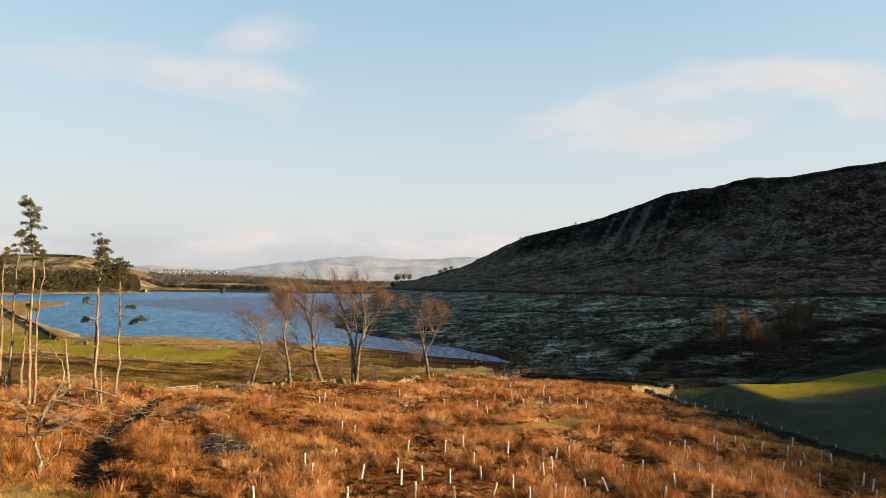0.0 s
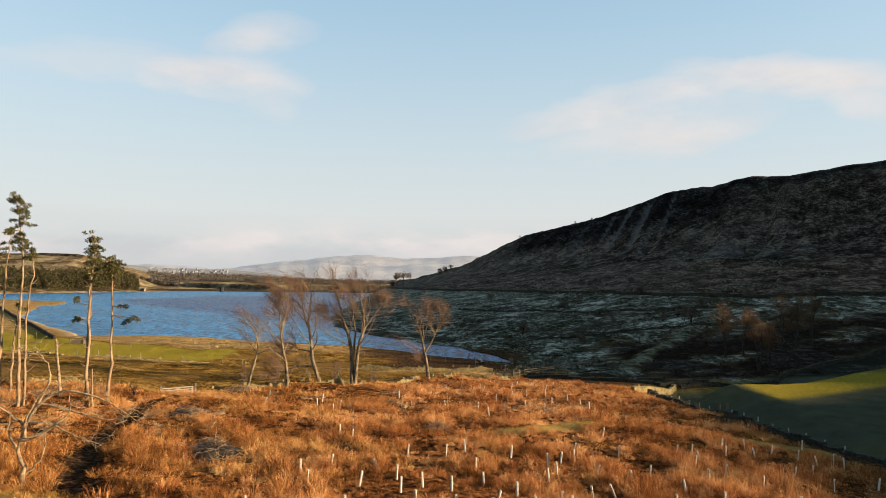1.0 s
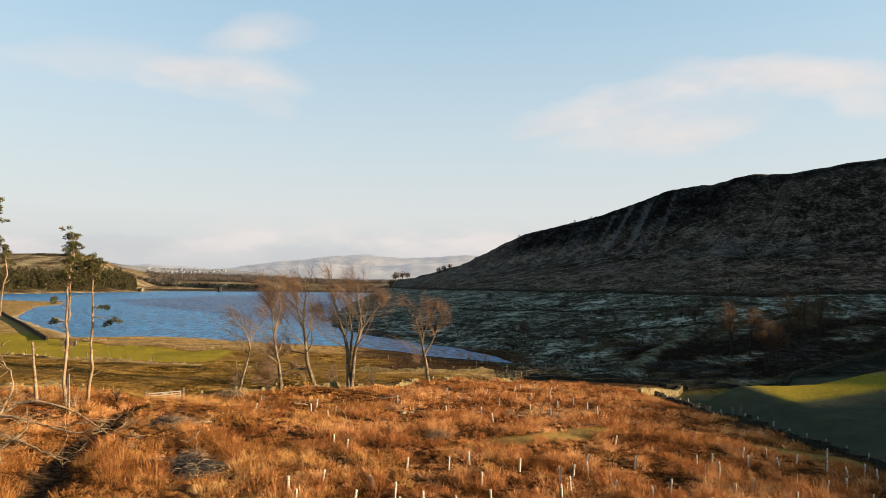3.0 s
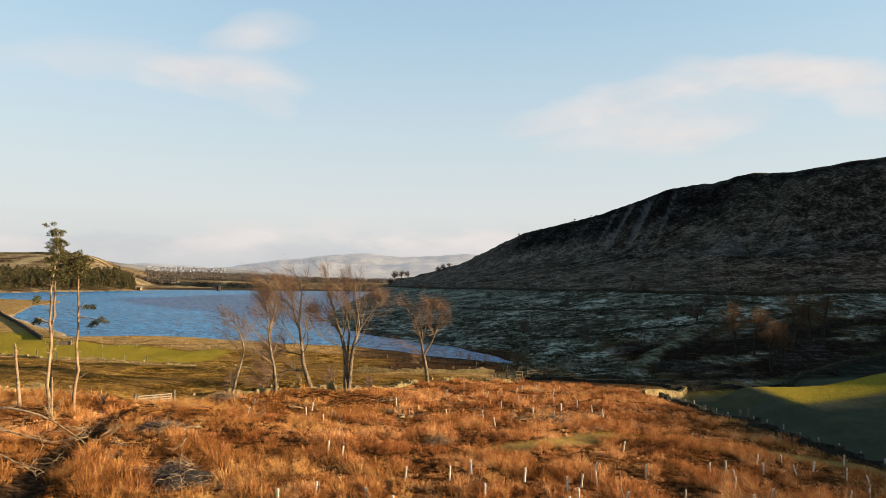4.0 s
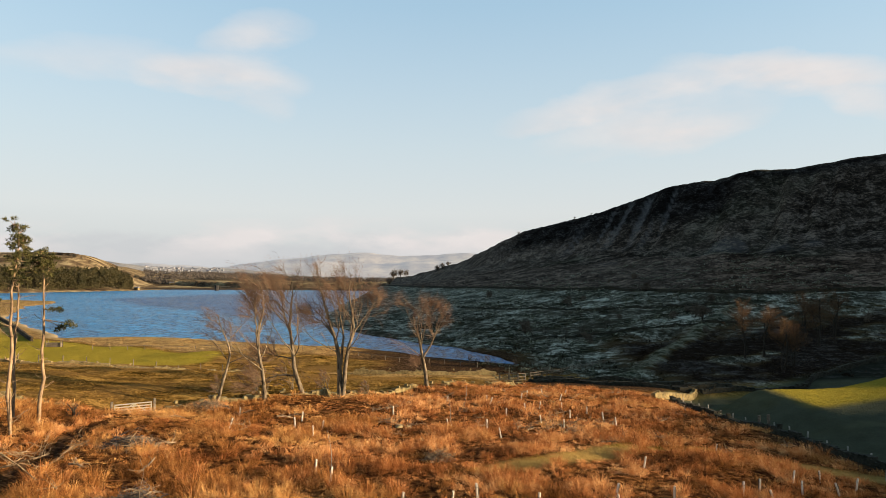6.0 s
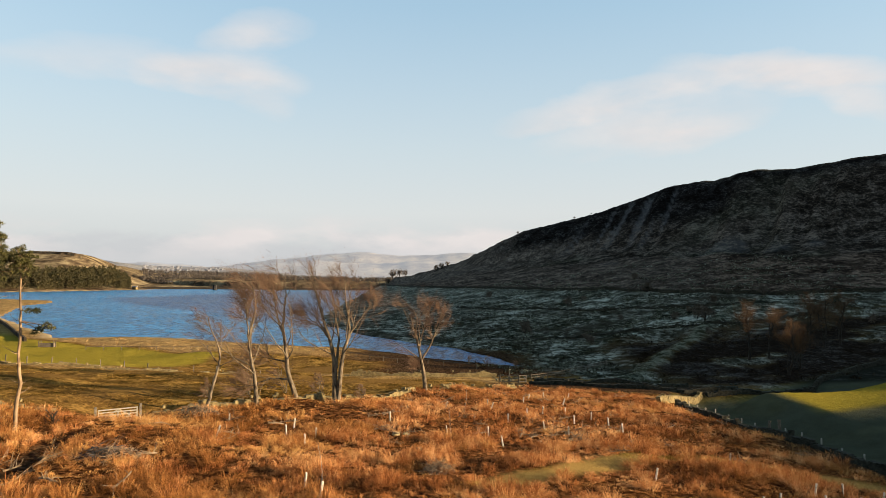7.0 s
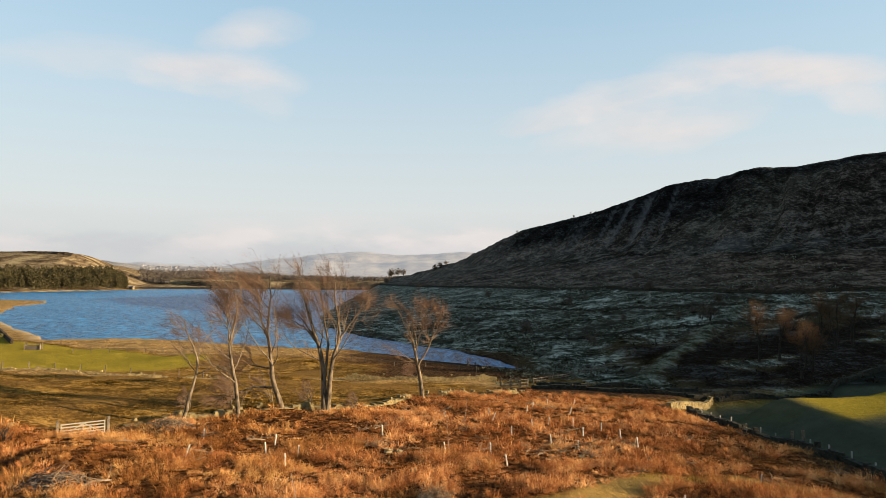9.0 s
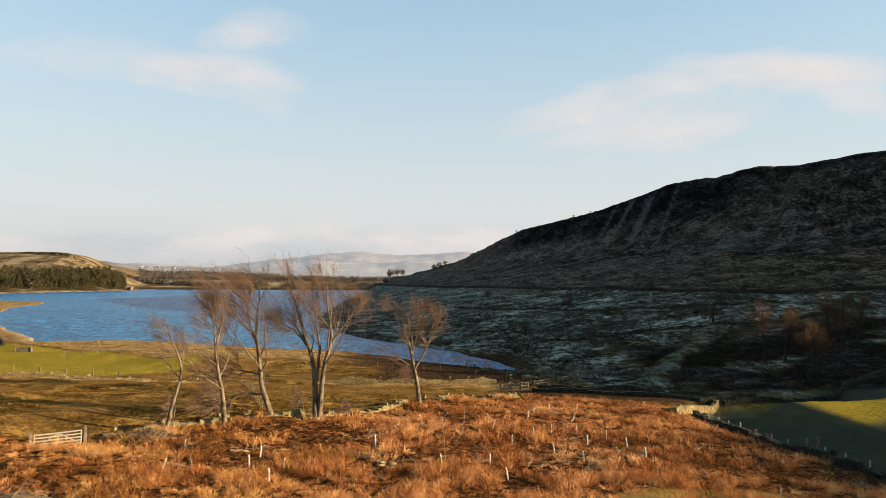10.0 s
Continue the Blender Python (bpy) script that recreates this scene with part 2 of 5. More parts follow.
def land(x, y):
    """Ground height and cover masks."""
    x, y = np.asarray(x, float), np.asarray(y, float)
    r = np.hypot(x, y)
    sd = shore_dist(x, y)
    yc, xc = np.maximum(y, -40), np.maximum(x, -90)
    ridge = 7.6 - 0.045 * (xc + 5) - 0.055 * (yc - 40) - 0.08 * soft(yc - 88, 12) - 0.15 * soft(xc - 28, 6)
    ridge = ridge - 1.0 * np.exp(-((x + 27) ** 2 + (y - 67) ** 2) / 40)
    ridge = ridge - 1.1 * smooth(-4.5, -0.6, x - right_edge(y)) * smooth(104, 92, y)
    ridge = ridge + 0.28 * wave(x, y, 4.5, 1.0) + 0.15 * wave(x, y, 1.9, 6.0)
    valley = WATER + 0.45 + 0.02 * np.clip(sd, 0, 150) + 0.02 * np.clip(x, 0, 200) + 0.35 * wave(x, y, 9, 7.0) * smooth(5, 30, sd)
    toe_d, _, _ = to_line(x, y, TOE)
    north = smooth(120, 160, y + 0.1 * x) * smooth(-180, -60, x)
    share = np.maximum(sd, 0) / (np.maximum(sd, 0) + toe_d + 1)
    valley = valley + north * (10.5 * share ** 1.7 + 2.4 * (fbm(x, y, 20, 4, 8) - 0.5) * smooth(4, 20, sd))
    valley = valley + 0.8 * smooth(0.2, 1.0, wave(x, y, 17, 2.5)) * smooth(20, 50, x) * smooth(118, 140, y)
    lane, _, _ = to_line(x, y, LANE)
    valley = valley + 0.8 * np.exp(-(lane / 2.5) ** 2)
    ditch, _, _ = to_line(x, y, DITCH)
    ridge = ridge - 0.72 * np.exp(-(ditch / 1.2) ** 2) * (0.55 + 0.45 * smooth(-0.5, 0.3, wave(x, y, 2.4, 3.0)))
    valley = valley - 1.7 * smooth(34, 39, x) * smooth(116, 108, y)
    rim = y - 0.62 * np.clip(x - 46, 0, 60)
    field = -1.6 + 3.55 * smooth(35.5, 45.5, x - 1.5 * smooth(100, 92, y)) + 0.03 * np.clip(x - 52, 0, 60) + 0.02 * (np.clip(y, 30, 130) - 88) - 1.5 * smooth(0, 5, y - np.interp(x, [46, 52, 57, 64, 70, 84], [102.2, 102.2, 103, 107, 111, 119])) - 7.5 * smooth(102, 114, rim)
    z = smax(smax(ridge, valley, 1.0), field, 0.6) - 1.0 * np.exp(-(x - 36) ** 2 / 14 - (y - 104) ** 2 / 60)
    hill, crag, s, side, along, seen, a, b, st = hill_shape(x, y)
    rough = (3.0 * (fbm(x, y, 30, 5, 3) - 0.5) + 2.2 * (fbm(x, y, 7, 3, 9) - 0.5) + 2.2 * (fbm(x * 0.6, y, 14, 3, 6) - 0.5)) * seen * smooth(0.98, 0.85, s) * (0.3 + 0.7 * smooth(0.0, 0.08, s))
    z = smax(z, hill + rough, 0.8 + 0 * z) - 0.1
    # land on the far side of the water and beyond the dam
    u = x / np.maximum(y, 1)
    far = 0.024 * np.clip(r - 1050, 0, 2600) * smooth(700, 1100, y) * (0.25 + 0.75 * smooth(-0.16, -0.36, u))
    west = 47 * smooth(-0.452, -0.60, u + 0.03 * (vnoise(x, y, 120, 3) - 0.5)) * smooth(950, 1230, y)
    west = np.maximum(west, 0.15 * np.clip(sd - 5, 0, 130) * smooth(-0.445, -0.52, u) * smooth(560, 640, y))
    west = west + 7 * (fbm(x, y, 150, 4, 5) - 0.5) * smooth(5, 40, west)
    z = z + far + west
    bank = WATER + 0.25 + 0.16 * np.maximum(sd, 0) + 0.022 * np.maximum(sd, 0) ** 2
    z = np.where(sd < 40, np.minimum(z, bank), z)
    z = np.where(sd < 0, WATER - 0.3 + np.maximum(sd, -30) * 0.12, z)
    return z, sd, st, crag, s, a, side, along, b


def ground_z(x, y):
    z = land(np.array([float(x)]), np.array([float(y)]))[0]
    return float(z[0])

# ---- building helpers ----
def mesh_np(name, verts, faces, mat, smooth_shade=False):
    verts, faces = np.asarray(verts, np.float32), np.asarray(faces, np.int32)
    me = bpy.data.meshes.new(name)
    me.vertices.add(len(verts))
    me.vertices.foreach_set("co", verts.ravel())
    me.loops.add(faces.size)
    me.loops.foreach_set("vertex_index", faces.ravel())
    me.polygons.add(len(faces))
    me.polygons.foreach_set("loop_start", np.arange(0, faces.size, faces.shape[1], dtype=np.int32))
    me.polygons.foreach_set("use_smooth", np.full(len(faces), smooth_shade))
    me.update(calc_edges=True)
    if mat:
        me.materials.append(mat)
    return me


def part(name, bm, material, parent, label=""):
    if isinstance(bm, bmesh.types.BMesh):
        me = bpy.data.meshes.new(name)
        bm.to_mesh(me)
        bm.free()
        me.materials.append(material)
    else:
        me = bm
    ob = new(name, me)
    ob.parent = parent
    return tagged(ob, label) if label else ob


def thing(name, m, label, category, group="", kind=""):
    ob = new(name)
    ob.empty_display_size = 0.2
    ob.matrix_basis = m
    return tagged(ob, label, category, group, kind)


def tubes(lines, sides):
    """Tapered tubes along many lines of (points, radii), as quads."""
    vs, fs, n0 = [], [], 0
    ring = np.linspace(0, 2 * np.pi, sides, endpoint=False)
    cs, sn = np.cos(ring), np.sin(ring)
    for pts, rad in lines:
        p = np.asarray(pts, float)
        n = len(p)
        t = np.gradient(p, axis=0)
        t /= np.linalg.norm(t, axis=1)[:, None] + 1e-9
        ref = np.array([0, 0, 1.0]) if abs(t[:, 2]).mean() < 0.8 else np.array([1.0, 0.2, 0])
        u = np.cross(t, ref)
        u /= np.linalg.norm(u, axis=1)[:, None] + 1e-9
        v = np.cross(t, u)
        r = np.asarray(rad, float)[:, None, None]
        vs.append((p[:, None, :] + r * (cs[None, :, None] * u[:, None, :] + sn[None, :, None] * v[:, None, :])).reshape(-1, 3))
        i = np.arange(n - 1)[:, None] * sides + np.arange(sides)[None, :]
        j = np.arange(n - 1)[:, None] * sides + (np.arange(sides)[None, :] + 1) % sides
        fs.append(np.stack([i, j, j + sides, i + sides], -1).reshape(-1, 4) + n0)
        n0 += n * sides
    return np.concatenate(vs), np.concatenate(fs)


def unit(v):
    return v / (np.linalg.norm(v) + 1e-9)


def limb(rng, start, way, length, r0, r1, segs, bend, pull):
    """One wandering branch: points and radii."""
    p, d = np.array(start, float), unit(np.array(way, float))
    pts = [p.copy()]
    for k in range(segs):
        d = unit(d + rng.normal(0, bend, 3) + np.asarray(pull) / segs)
        p = p + d * length / segs
        pts.append(p.copy())
    return np.array(pts), np.linspace(r0, r1, segs + 1)


def bent(rng, pts, r0, r1, n=13):
    """A stem through the given bends (dx, dz, and dy by chance), evenly divided, slightly uneven."""
    p = np.array([(x, rng.normal(0, 0.12) if k else 0.0, z) for k, (x, z) in enumerate(pts)], float)
    c = np.concatenate([[0], np.cumsum(np.linalg.norm(np.diff(p, axis=0), axis=1))])
    s = np.linspace(0, c[-1], n)
    q = np.stack([np.interp(s, c, p[:, i]) for i in range(3)], -1)
    q[1:-1] = 0.7 * q[1:-1] + 0.15 * (q[:-2] + q[2:]) + rng.normal(0, 0.035, (n - 2, 3))
    return q, np.linspace(r0, r1, n)


def twig_spray(rng, lp, lr, ll, scale, boughs, twigs, fine, wind, mid, small):
    """Side boughs, twigs and finest twigs of one limb."""
    n = len(lp) - 1
    for b in range(boughs):
        g = 0.22 + 0.78 * (b + rng.random()) / boughs
        k2 = min(int(g * n), n - 1)
        d1 = unit(lp[k2 + 1] - lp[k2])
        side = unit(np.cross(d1, rng.normal(0, 1, 3)))
        bl = ll * 0.5 * rng.uniform(0.6, 1.25)
        bp, br = limb(rng, lp[k2], d1 + side * 0.65, bl, max(lr[k2] * 0.45, 0.013), 0.008, 4, 0.13, 0.6 * wind + np.array([0, 0, 0.3]))
        mid.append((bp, br))
        for c in range(twigs):
            k3 = rng.integers(1, 5)
            d2 = unit(bp[min(k3, 4)] - bp[k3 - 1])
            side = unit(np.cross(d2, rng.normal(0, 1, 3)))
            tl = rng.uniform(0.45, 1.25) * scale
            tp, tr = limb(rng, bp[k3], d2 + side * 0.6, tl, 0.0075, 0.004, 2, 0.15, wind * 0.6 + np.array([0, 0, 0.25]))
            small.append((tp, tr))
            for e in range(fine):
                k4 = rng.integers(0, 3)
                side = unit(np.cross(d2, rng.normal(0, 1, 3)))
                small.append(limb(rng, tp[k4], unit(tp[2] - tp[0]) + side * 0.6, tl * 0.6, 0.0045, 0.003, 1, 0.2, wind * 0.4))


def grow_bare(seed, height, stems, wind=(-0.5, 0, 0), spread=0.8, limbs=11, boughs=7, twigs=7, fine=4, low=0.3, boost=1.0):
    """A leafless tree: stems, limbs with their side boughs (one bundle each), and all the twigs.

    A stem is (way, share of the height, radius), or (bends, radius at the foot, at the tip)."""
    rng = np.random.default_rng(seed)
    big, arms, small = [], [], []
    wind = np.array(wind, float)
    for first, second, third in stems:
        if isinstance(first, list):
            pts, rad = bent(rng, first, second, third)
            span = float(np.linalg.norm(np.diff(pts, axis=0), axis=1).sum())
        else:
            pts, rad = limb(rng, (0, 0, -0.3), first, height * second, third, third * 0.22, 12, 0.105, wind * 0.08 + np.array([0, 0, 0.75]))
            rad[0] *= 1.35
            span = height * second
        big.append((pts, rad))
        for a in range(limbs):
            f = low + (0.95 - low) * (a + rng.random()) / limbs
            k = min(int(f * 12), 11)
            base, d0, rr = pts[k] + (pts[k + 1] - pts[k]) * (f * 12 - k), unit(pts[k + 1] - pts[k]), rad[k]
            side = unit(np.cross(d0, rng.normal(0, 1, 3)))
            ll = span * boost * (0.58 - 0.47 * f) * rng.uniform(0.7, 1.25)
            lp, lr = limb(rng, base, d0 * 0.75 + side * spread, ll, min(rr * 0.45, 0.07), 0.013, 7, 0.13, wind * 0.6 + np.array([0, 0, 0.4]))
            mid = [(lp, lr)]
            twig_spray(rng, lp, lr, ll, height / 12, boughs, twigs, fine, wind, mid, small)
            arms.append(mid)
    return big, arms, small


def bare_tree(name, seed, x, y, height, stems, bark, twig, label, z=None, group="", bole=0.0, split=False, **kw):
    big, arms, small = grow_bare(seed, height - bole, stems, **kw)
    if bole:
        up = np.array([0, 0, bole])
        big, small = [[(p + up, r) for p, r in q] for q in (big, small)]
        arms = [[(p + up, r) for p, r in q] for q in arms]
        r0 = max(r[1] for p, r in big) * 1.5
        big.append((np.array([[0.05, 0, -0.3], [0.02, 0.02, bole * 0.35], [0, 0, bole * 0.8], [0, 0, bole + 0.25]]), np.array([r0 * 1.35, r0 * 1.05, r0 * 1.05, r0 * 0.9])))
    t = thing(name, pose(x, y, ground_z(x, y) if z is None else z), label, "tree", group)
    wood = LIMB if bark is BARK else bark
    if split:
        for k, b in enumerate(big):
            part("stem" if k else "trunk", mesh_np("stem", *tubes([b], 9), bark, True), None, t)
        for mid in arms:
            part("bough", mesh_np("bough", *tubes(mid, 5), wood, True), None, t)
    else:
        part("trunk", mesh_np("trunk", *tubes(big, 8), bark, True), None, t)
        tagged(part("branchwork", mesh_np("branchwork", *tubes([b for mid in arms for b in mid], 4), wood, True), None, t), kind="stuff")
    tagged(part("crown", mesh_np("crown", *tubes(small, 3), twig), None, t, "fine bare reddish twigs"), kind="stuff")
    return t


# ---- materials ----
def material(name, rough=0.85):
    m = bpy.data.materials.new(name)
    m.use_nodes = True
    nt = m.node_tree
    b = nt.nodes["Principled BSDF"]
    b.inputs["Roughness"].default_value = rough
    b.inputs["Specular IOR Level"].default_value = 0.12
    return m, nt, b


def nnoise(nt, scale, detail=6, rough=0.6, vec=None, stretch=None):
    n = nt.nodes.new("ShaderNodeTexNoise")
    n.inputs["Scale"].default_value, n.inputs["Detail"].default_value, n.inputs["Roughness"].default_value = scale, detail, rough
    if vec is None:
        vec = nt.nodes.new("ShaderNodeTexCoord").outputs["Object"]
    if stretch:
        mp = nt.nodes.new("ShaderNodeMapping")
        mp.inputs["Scale"].default_value = stretch
        link(nt, vec, mp.inputs[0])
        vec = mp.outputs[0]
    link(nt, vec, n.inputs["Vector"])
    return n.outputs["Fac"]


def ramp(nt, fac, stops):
    r = nt.nodes.new("ShaderNodeValToRGB")
    e = r.color_ramp.elements
    while len(e) < len(stops):
        e.new(0.5)
    for k, (p, c) in zip(e, stops):
        k.position, k.color = p, (*c, 1)
    link(nt, fac, r.inputs[0])
    return r.outputs[0]


def mix(nt, fac, a, b, mode="MIX"):
    n = nt.nodes.new("ShaderNodeMix")
    n.data_type, n.blend_type = "RGBA", mode
    for s, v in ((n.inputs["Factor"], fac), (n.inputs[6], a), (n.inputs[7], b)):
        if isinstance(v, (int, float)):
            s.default_value = v
        elif isinstance(v, tuple):
            s.default_value = (*v, 1)
        else:
            link(nt, v, s)
    return n.outputs[2]


def mathn(nt, op, a, b=0.0):
    n = nt.nodes.new("ShaderNodeMath")
    n.operation = op
    for s, v in zip(n.inputs, (a, b)):
        if isinstance(v, (int, float)):
            s.default_value = v
        else:
            link(nt, v, s)
    return n.outputs[0]


def attr(nt, name):
    n = nt.nodes.new("ShaderNodeAttribute")
    n.attribute_name = name
    return n.outputs["Fac"]


def bump(nt, b, height, strength, dist):
    n = nt.nodes.new("ShaderNodeBump")
    n.inputs["Strength"].default_value, n.inputs["Distance"].default_value = strength, dist
    link(nt, height, n.inputs["Height"])
    link(nt, n.outputs[0], b.inputs["Normal"])


def simple(name, dark, light, scale, rough=0.85, bump_d=0.0, stretch=None, metal=0.0):
    m, nt, b = material(name, rough)
    n = nnoise(nt, scale, stretch=stretch)
    n2 = nnoise(nt, scale * 0.17, 3)
    f = mathn(nt, "ADD", mathn(nt, "MULTIPLY", n, 0.65), mathn(nt, "MULTIPLY", n2, 0.35))
    link(nt, ramp(nt, f, [(0.36, dark), (0.62, light)]), b.inputs["Base Color"])
    b.inputs["Metallic"].default_value = metal
    if bump_d:
        bump(nt, b, n, 0.6, bump_d)
    return m


def ground_material():
    m, nt, b = material("ground_cover", 1.0)
    b.inputs["Specular IOR Level"].default_value = 0.0
    co = nt.nodes.new("ShaderNodeTexCoord").outputs["Object"]
    grit = nnoise(nt, 7.0, 6, 0.7, co)
    n_fine, n_mid = nnoise(nt, 2.4, 8, 0.7, co), nnoise(nt, 0.35, 6, 0.6, co)
    n_big, n_huge = nnoise(nt, 0.06, 6, 0.6, co), nnoise(nt, 0.011, 6, 0.62, co)
    streak = nnoise(nt, 0.10, 10, 0.80, co, (0.8, 0.8, 1.4))
    clods = nnoise(nt, 0.45, 8, 0.82, co, (1.0, 0.7, 1.5))
    streak = mathn(nt, "ADD", mathn(nt, "MULTIPLY", streak, 0.42), mathn(nt, "ADD", mathn(nt, "MULTIPLY", n_fine, 0.16), mathn(nt, "MULTIPLY", clods, 0.42)))
    base = ramp(nt, mathn(nt, "ADD", mathn(nt, "MULTIPLY", n_mid, 0.5), mathn(nt, "MULTIPLY", n_fine, 0.5)), [(0.41, (0.016, 0.011, 0.003)), (0.5, (0.098, 0.053, 0.011)), (0.59, (0.31, 0.18, 0.045))])
    base = mix(nt, ramp(nt, n_big, [(0.42, (0, 0, 0)), (0.62, (1, 1, 1))]), base, mix(nt, n_fine, (0.03, 0.016, 0.004), (0.26, 0.145, 0.045)))
    brack = ramp(nt, n_fine, [(0.36, (0.009, 0.004, 0.002)), (0.50, (0.060, 0.023, 0.008)), (0.66, (0.21, 0.095, 0.032))])
    green = mix(nt, n_mid, (0.125, 0.097, 0.012), (0.235, 0.172, 0.024))
    green = mix(nt, ramp(nt, n_fine, [(0.45, (0, 0, 0)), (0.75, (1, 1, 1))]), green, (0.30, 0.225, 0.035))
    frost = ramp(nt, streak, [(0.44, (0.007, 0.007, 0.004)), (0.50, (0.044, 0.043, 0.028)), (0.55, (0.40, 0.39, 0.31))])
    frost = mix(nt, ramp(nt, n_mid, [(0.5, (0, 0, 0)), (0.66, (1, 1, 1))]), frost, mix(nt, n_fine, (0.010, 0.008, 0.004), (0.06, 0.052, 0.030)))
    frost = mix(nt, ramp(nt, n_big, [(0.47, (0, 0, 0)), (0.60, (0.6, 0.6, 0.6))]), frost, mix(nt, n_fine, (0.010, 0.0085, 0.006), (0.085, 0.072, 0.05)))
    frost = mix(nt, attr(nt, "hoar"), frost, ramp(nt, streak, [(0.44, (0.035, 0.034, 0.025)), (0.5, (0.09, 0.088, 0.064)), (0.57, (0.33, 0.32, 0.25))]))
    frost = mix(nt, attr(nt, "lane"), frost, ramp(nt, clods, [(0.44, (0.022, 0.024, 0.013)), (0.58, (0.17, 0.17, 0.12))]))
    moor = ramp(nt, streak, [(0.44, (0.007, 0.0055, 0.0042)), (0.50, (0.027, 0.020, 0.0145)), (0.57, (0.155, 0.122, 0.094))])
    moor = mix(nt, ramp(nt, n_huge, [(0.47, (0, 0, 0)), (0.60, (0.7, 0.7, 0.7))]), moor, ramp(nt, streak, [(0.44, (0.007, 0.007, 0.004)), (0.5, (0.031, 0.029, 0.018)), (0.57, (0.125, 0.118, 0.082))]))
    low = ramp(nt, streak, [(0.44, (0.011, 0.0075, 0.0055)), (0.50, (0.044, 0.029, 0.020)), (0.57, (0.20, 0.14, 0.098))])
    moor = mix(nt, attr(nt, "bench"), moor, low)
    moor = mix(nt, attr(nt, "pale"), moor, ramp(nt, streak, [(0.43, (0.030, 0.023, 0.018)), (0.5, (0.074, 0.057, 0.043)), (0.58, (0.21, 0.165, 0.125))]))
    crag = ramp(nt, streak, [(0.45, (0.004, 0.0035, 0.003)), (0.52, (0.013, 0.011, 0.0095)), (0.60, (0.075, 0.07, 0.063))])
    shore = mix(nt, n_mid, (0.24, 0.165, 0.085), (0.42, 0.31, 0.17))
    far = ramp(nt, nnoise(nt, 0.022, 10, 0.72, co), [(0.40, (0.035, 0.024, 0.015)), (0.5, (0.12, 0.083, 0.046)), (0.60, (0.28, 0.215, 0.115))])
    c = mix(nt, attr(nt, "bracken"), base, brack)
    straw = ramp(nt, n_fine, [(0.34, (0.11, 0.062, 0.022)), (0.5, (0.29, 0.18, 0.068)), (0.66, (0.46, 0.31, 0.135))])
    # heath, and ground darkened for shade in ditch, track side and verge
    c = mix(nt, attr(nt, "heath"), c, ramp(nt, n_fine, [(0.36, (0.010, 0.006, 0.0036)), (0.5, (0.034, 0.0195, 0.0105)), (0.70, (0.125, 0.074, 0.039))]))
    c = mix(nt, attr(nt, "pasture"), c, green)
    straw = mix(nt, ramp(nt, n_mid, [(0.42, (0.75, 0.75, 0.75)), (0.58, (0, 0, 0))]), straw, ramp(nt, n_fine, [(0.36, (0.06, 0.035, 0.014)), (0.62, (0.20, 0.125, 0.05))]))
    c = mix(nt, attr(nt, "straw"), c, straw)
    c = mix(nt, attr(nt, "path"), c, mix(nt, n_fine, (0.15, 0.088, 0.022), (0.32, 0.205, 0.066)))
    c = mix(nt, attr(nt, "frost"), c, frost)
    # frosty field, darkened in colour for the hill's shade
    c = mix(nt, attr(nt, "rime_shade"), c, mix(nt, mathn(nt, "ADD", mathn(nt, "MULTIPLY", grit, 0.5), mathn(nt, "MULTIPLY", n_mid, 0.5)), (0.002, 0.0035, 0.0015), (0.098, 0.102, 0.066)))
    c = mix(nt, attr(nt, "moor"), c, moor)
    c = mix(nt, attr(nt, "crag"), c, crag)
    c = mix(nt, mathn(nt, "MULTIPLY", attr(nt, "scree"), n_mid), c, mix(nt, n_fine, (0.10, 0.095, 0.09), (0.30, 0.29, 0.28)))
    c = mix(nt, attr(nt, "far"), c, far)
    c = mix(nt, attr(nt, "shore"), c, shore)
    link(nt, c, b.inputs["Base Color"])
    h = mathn(nt, "ADD", mathn(nt, "MULTIPLY", n_fine, 0.5), n_mid)
    bump(nt, b, h, 1.0, 0.6)
    return m


def water_material():
    m, nt, b = material("lake_water", 0.28)
    b.inputs["IOR"].default_value = 1.33
    b.inputs["Specular IOR Level"].default_value = 0.19
    b.inputs["Specular Tint"].default_value = (0.13, 0.56, 1.0, 1)
    n1 = nnoise(nt, 1.25, 7, 0.76, None, (0.36, 0.13, 1.0))
    n2 = nnoise(nt, 0.022, 4, 0.6, None, (0.5, 1.0, 1.0))
    f = mathn(nt, "ADD", mathn(nt, "MULTIPLY", n1, 0.90), mathn(nt, "MULTIPLY", n2, 0.10))
    # sky reflection and the ripples' light and dark put into the base colour
    link(nt, ramp(nt, f, [(0.42, (0.0005, 0.008, 0.036)), (0.50, (0.0005, 0.064, 0.185)), (0.57, (0.025, 0.22, 0.46))]), b.inputs["Base Color"])
    bump(nt, b, n1, 1.0, 1.6)
    return m


GROUND, LAKE = ground_material(), water_material()
BARK = simple("grey_brown_bark", (0.012, 0.010, 0.007), (0.20, 0.150, 0.095), 5, 0.9, 0.05, (1, 1, 0.3))
LIMB = simple("lit_brown_limbs", (0.018, 0.014, 0.009), (0.20, 0.150, 0.095), 5, 0.9, 0.03, (1, 1, 0.3))
TWIG = simple("reddish_twigs", (0.07, 0.04, 0.025), (0.19, 0.115, 0.07), 3, 0.9)


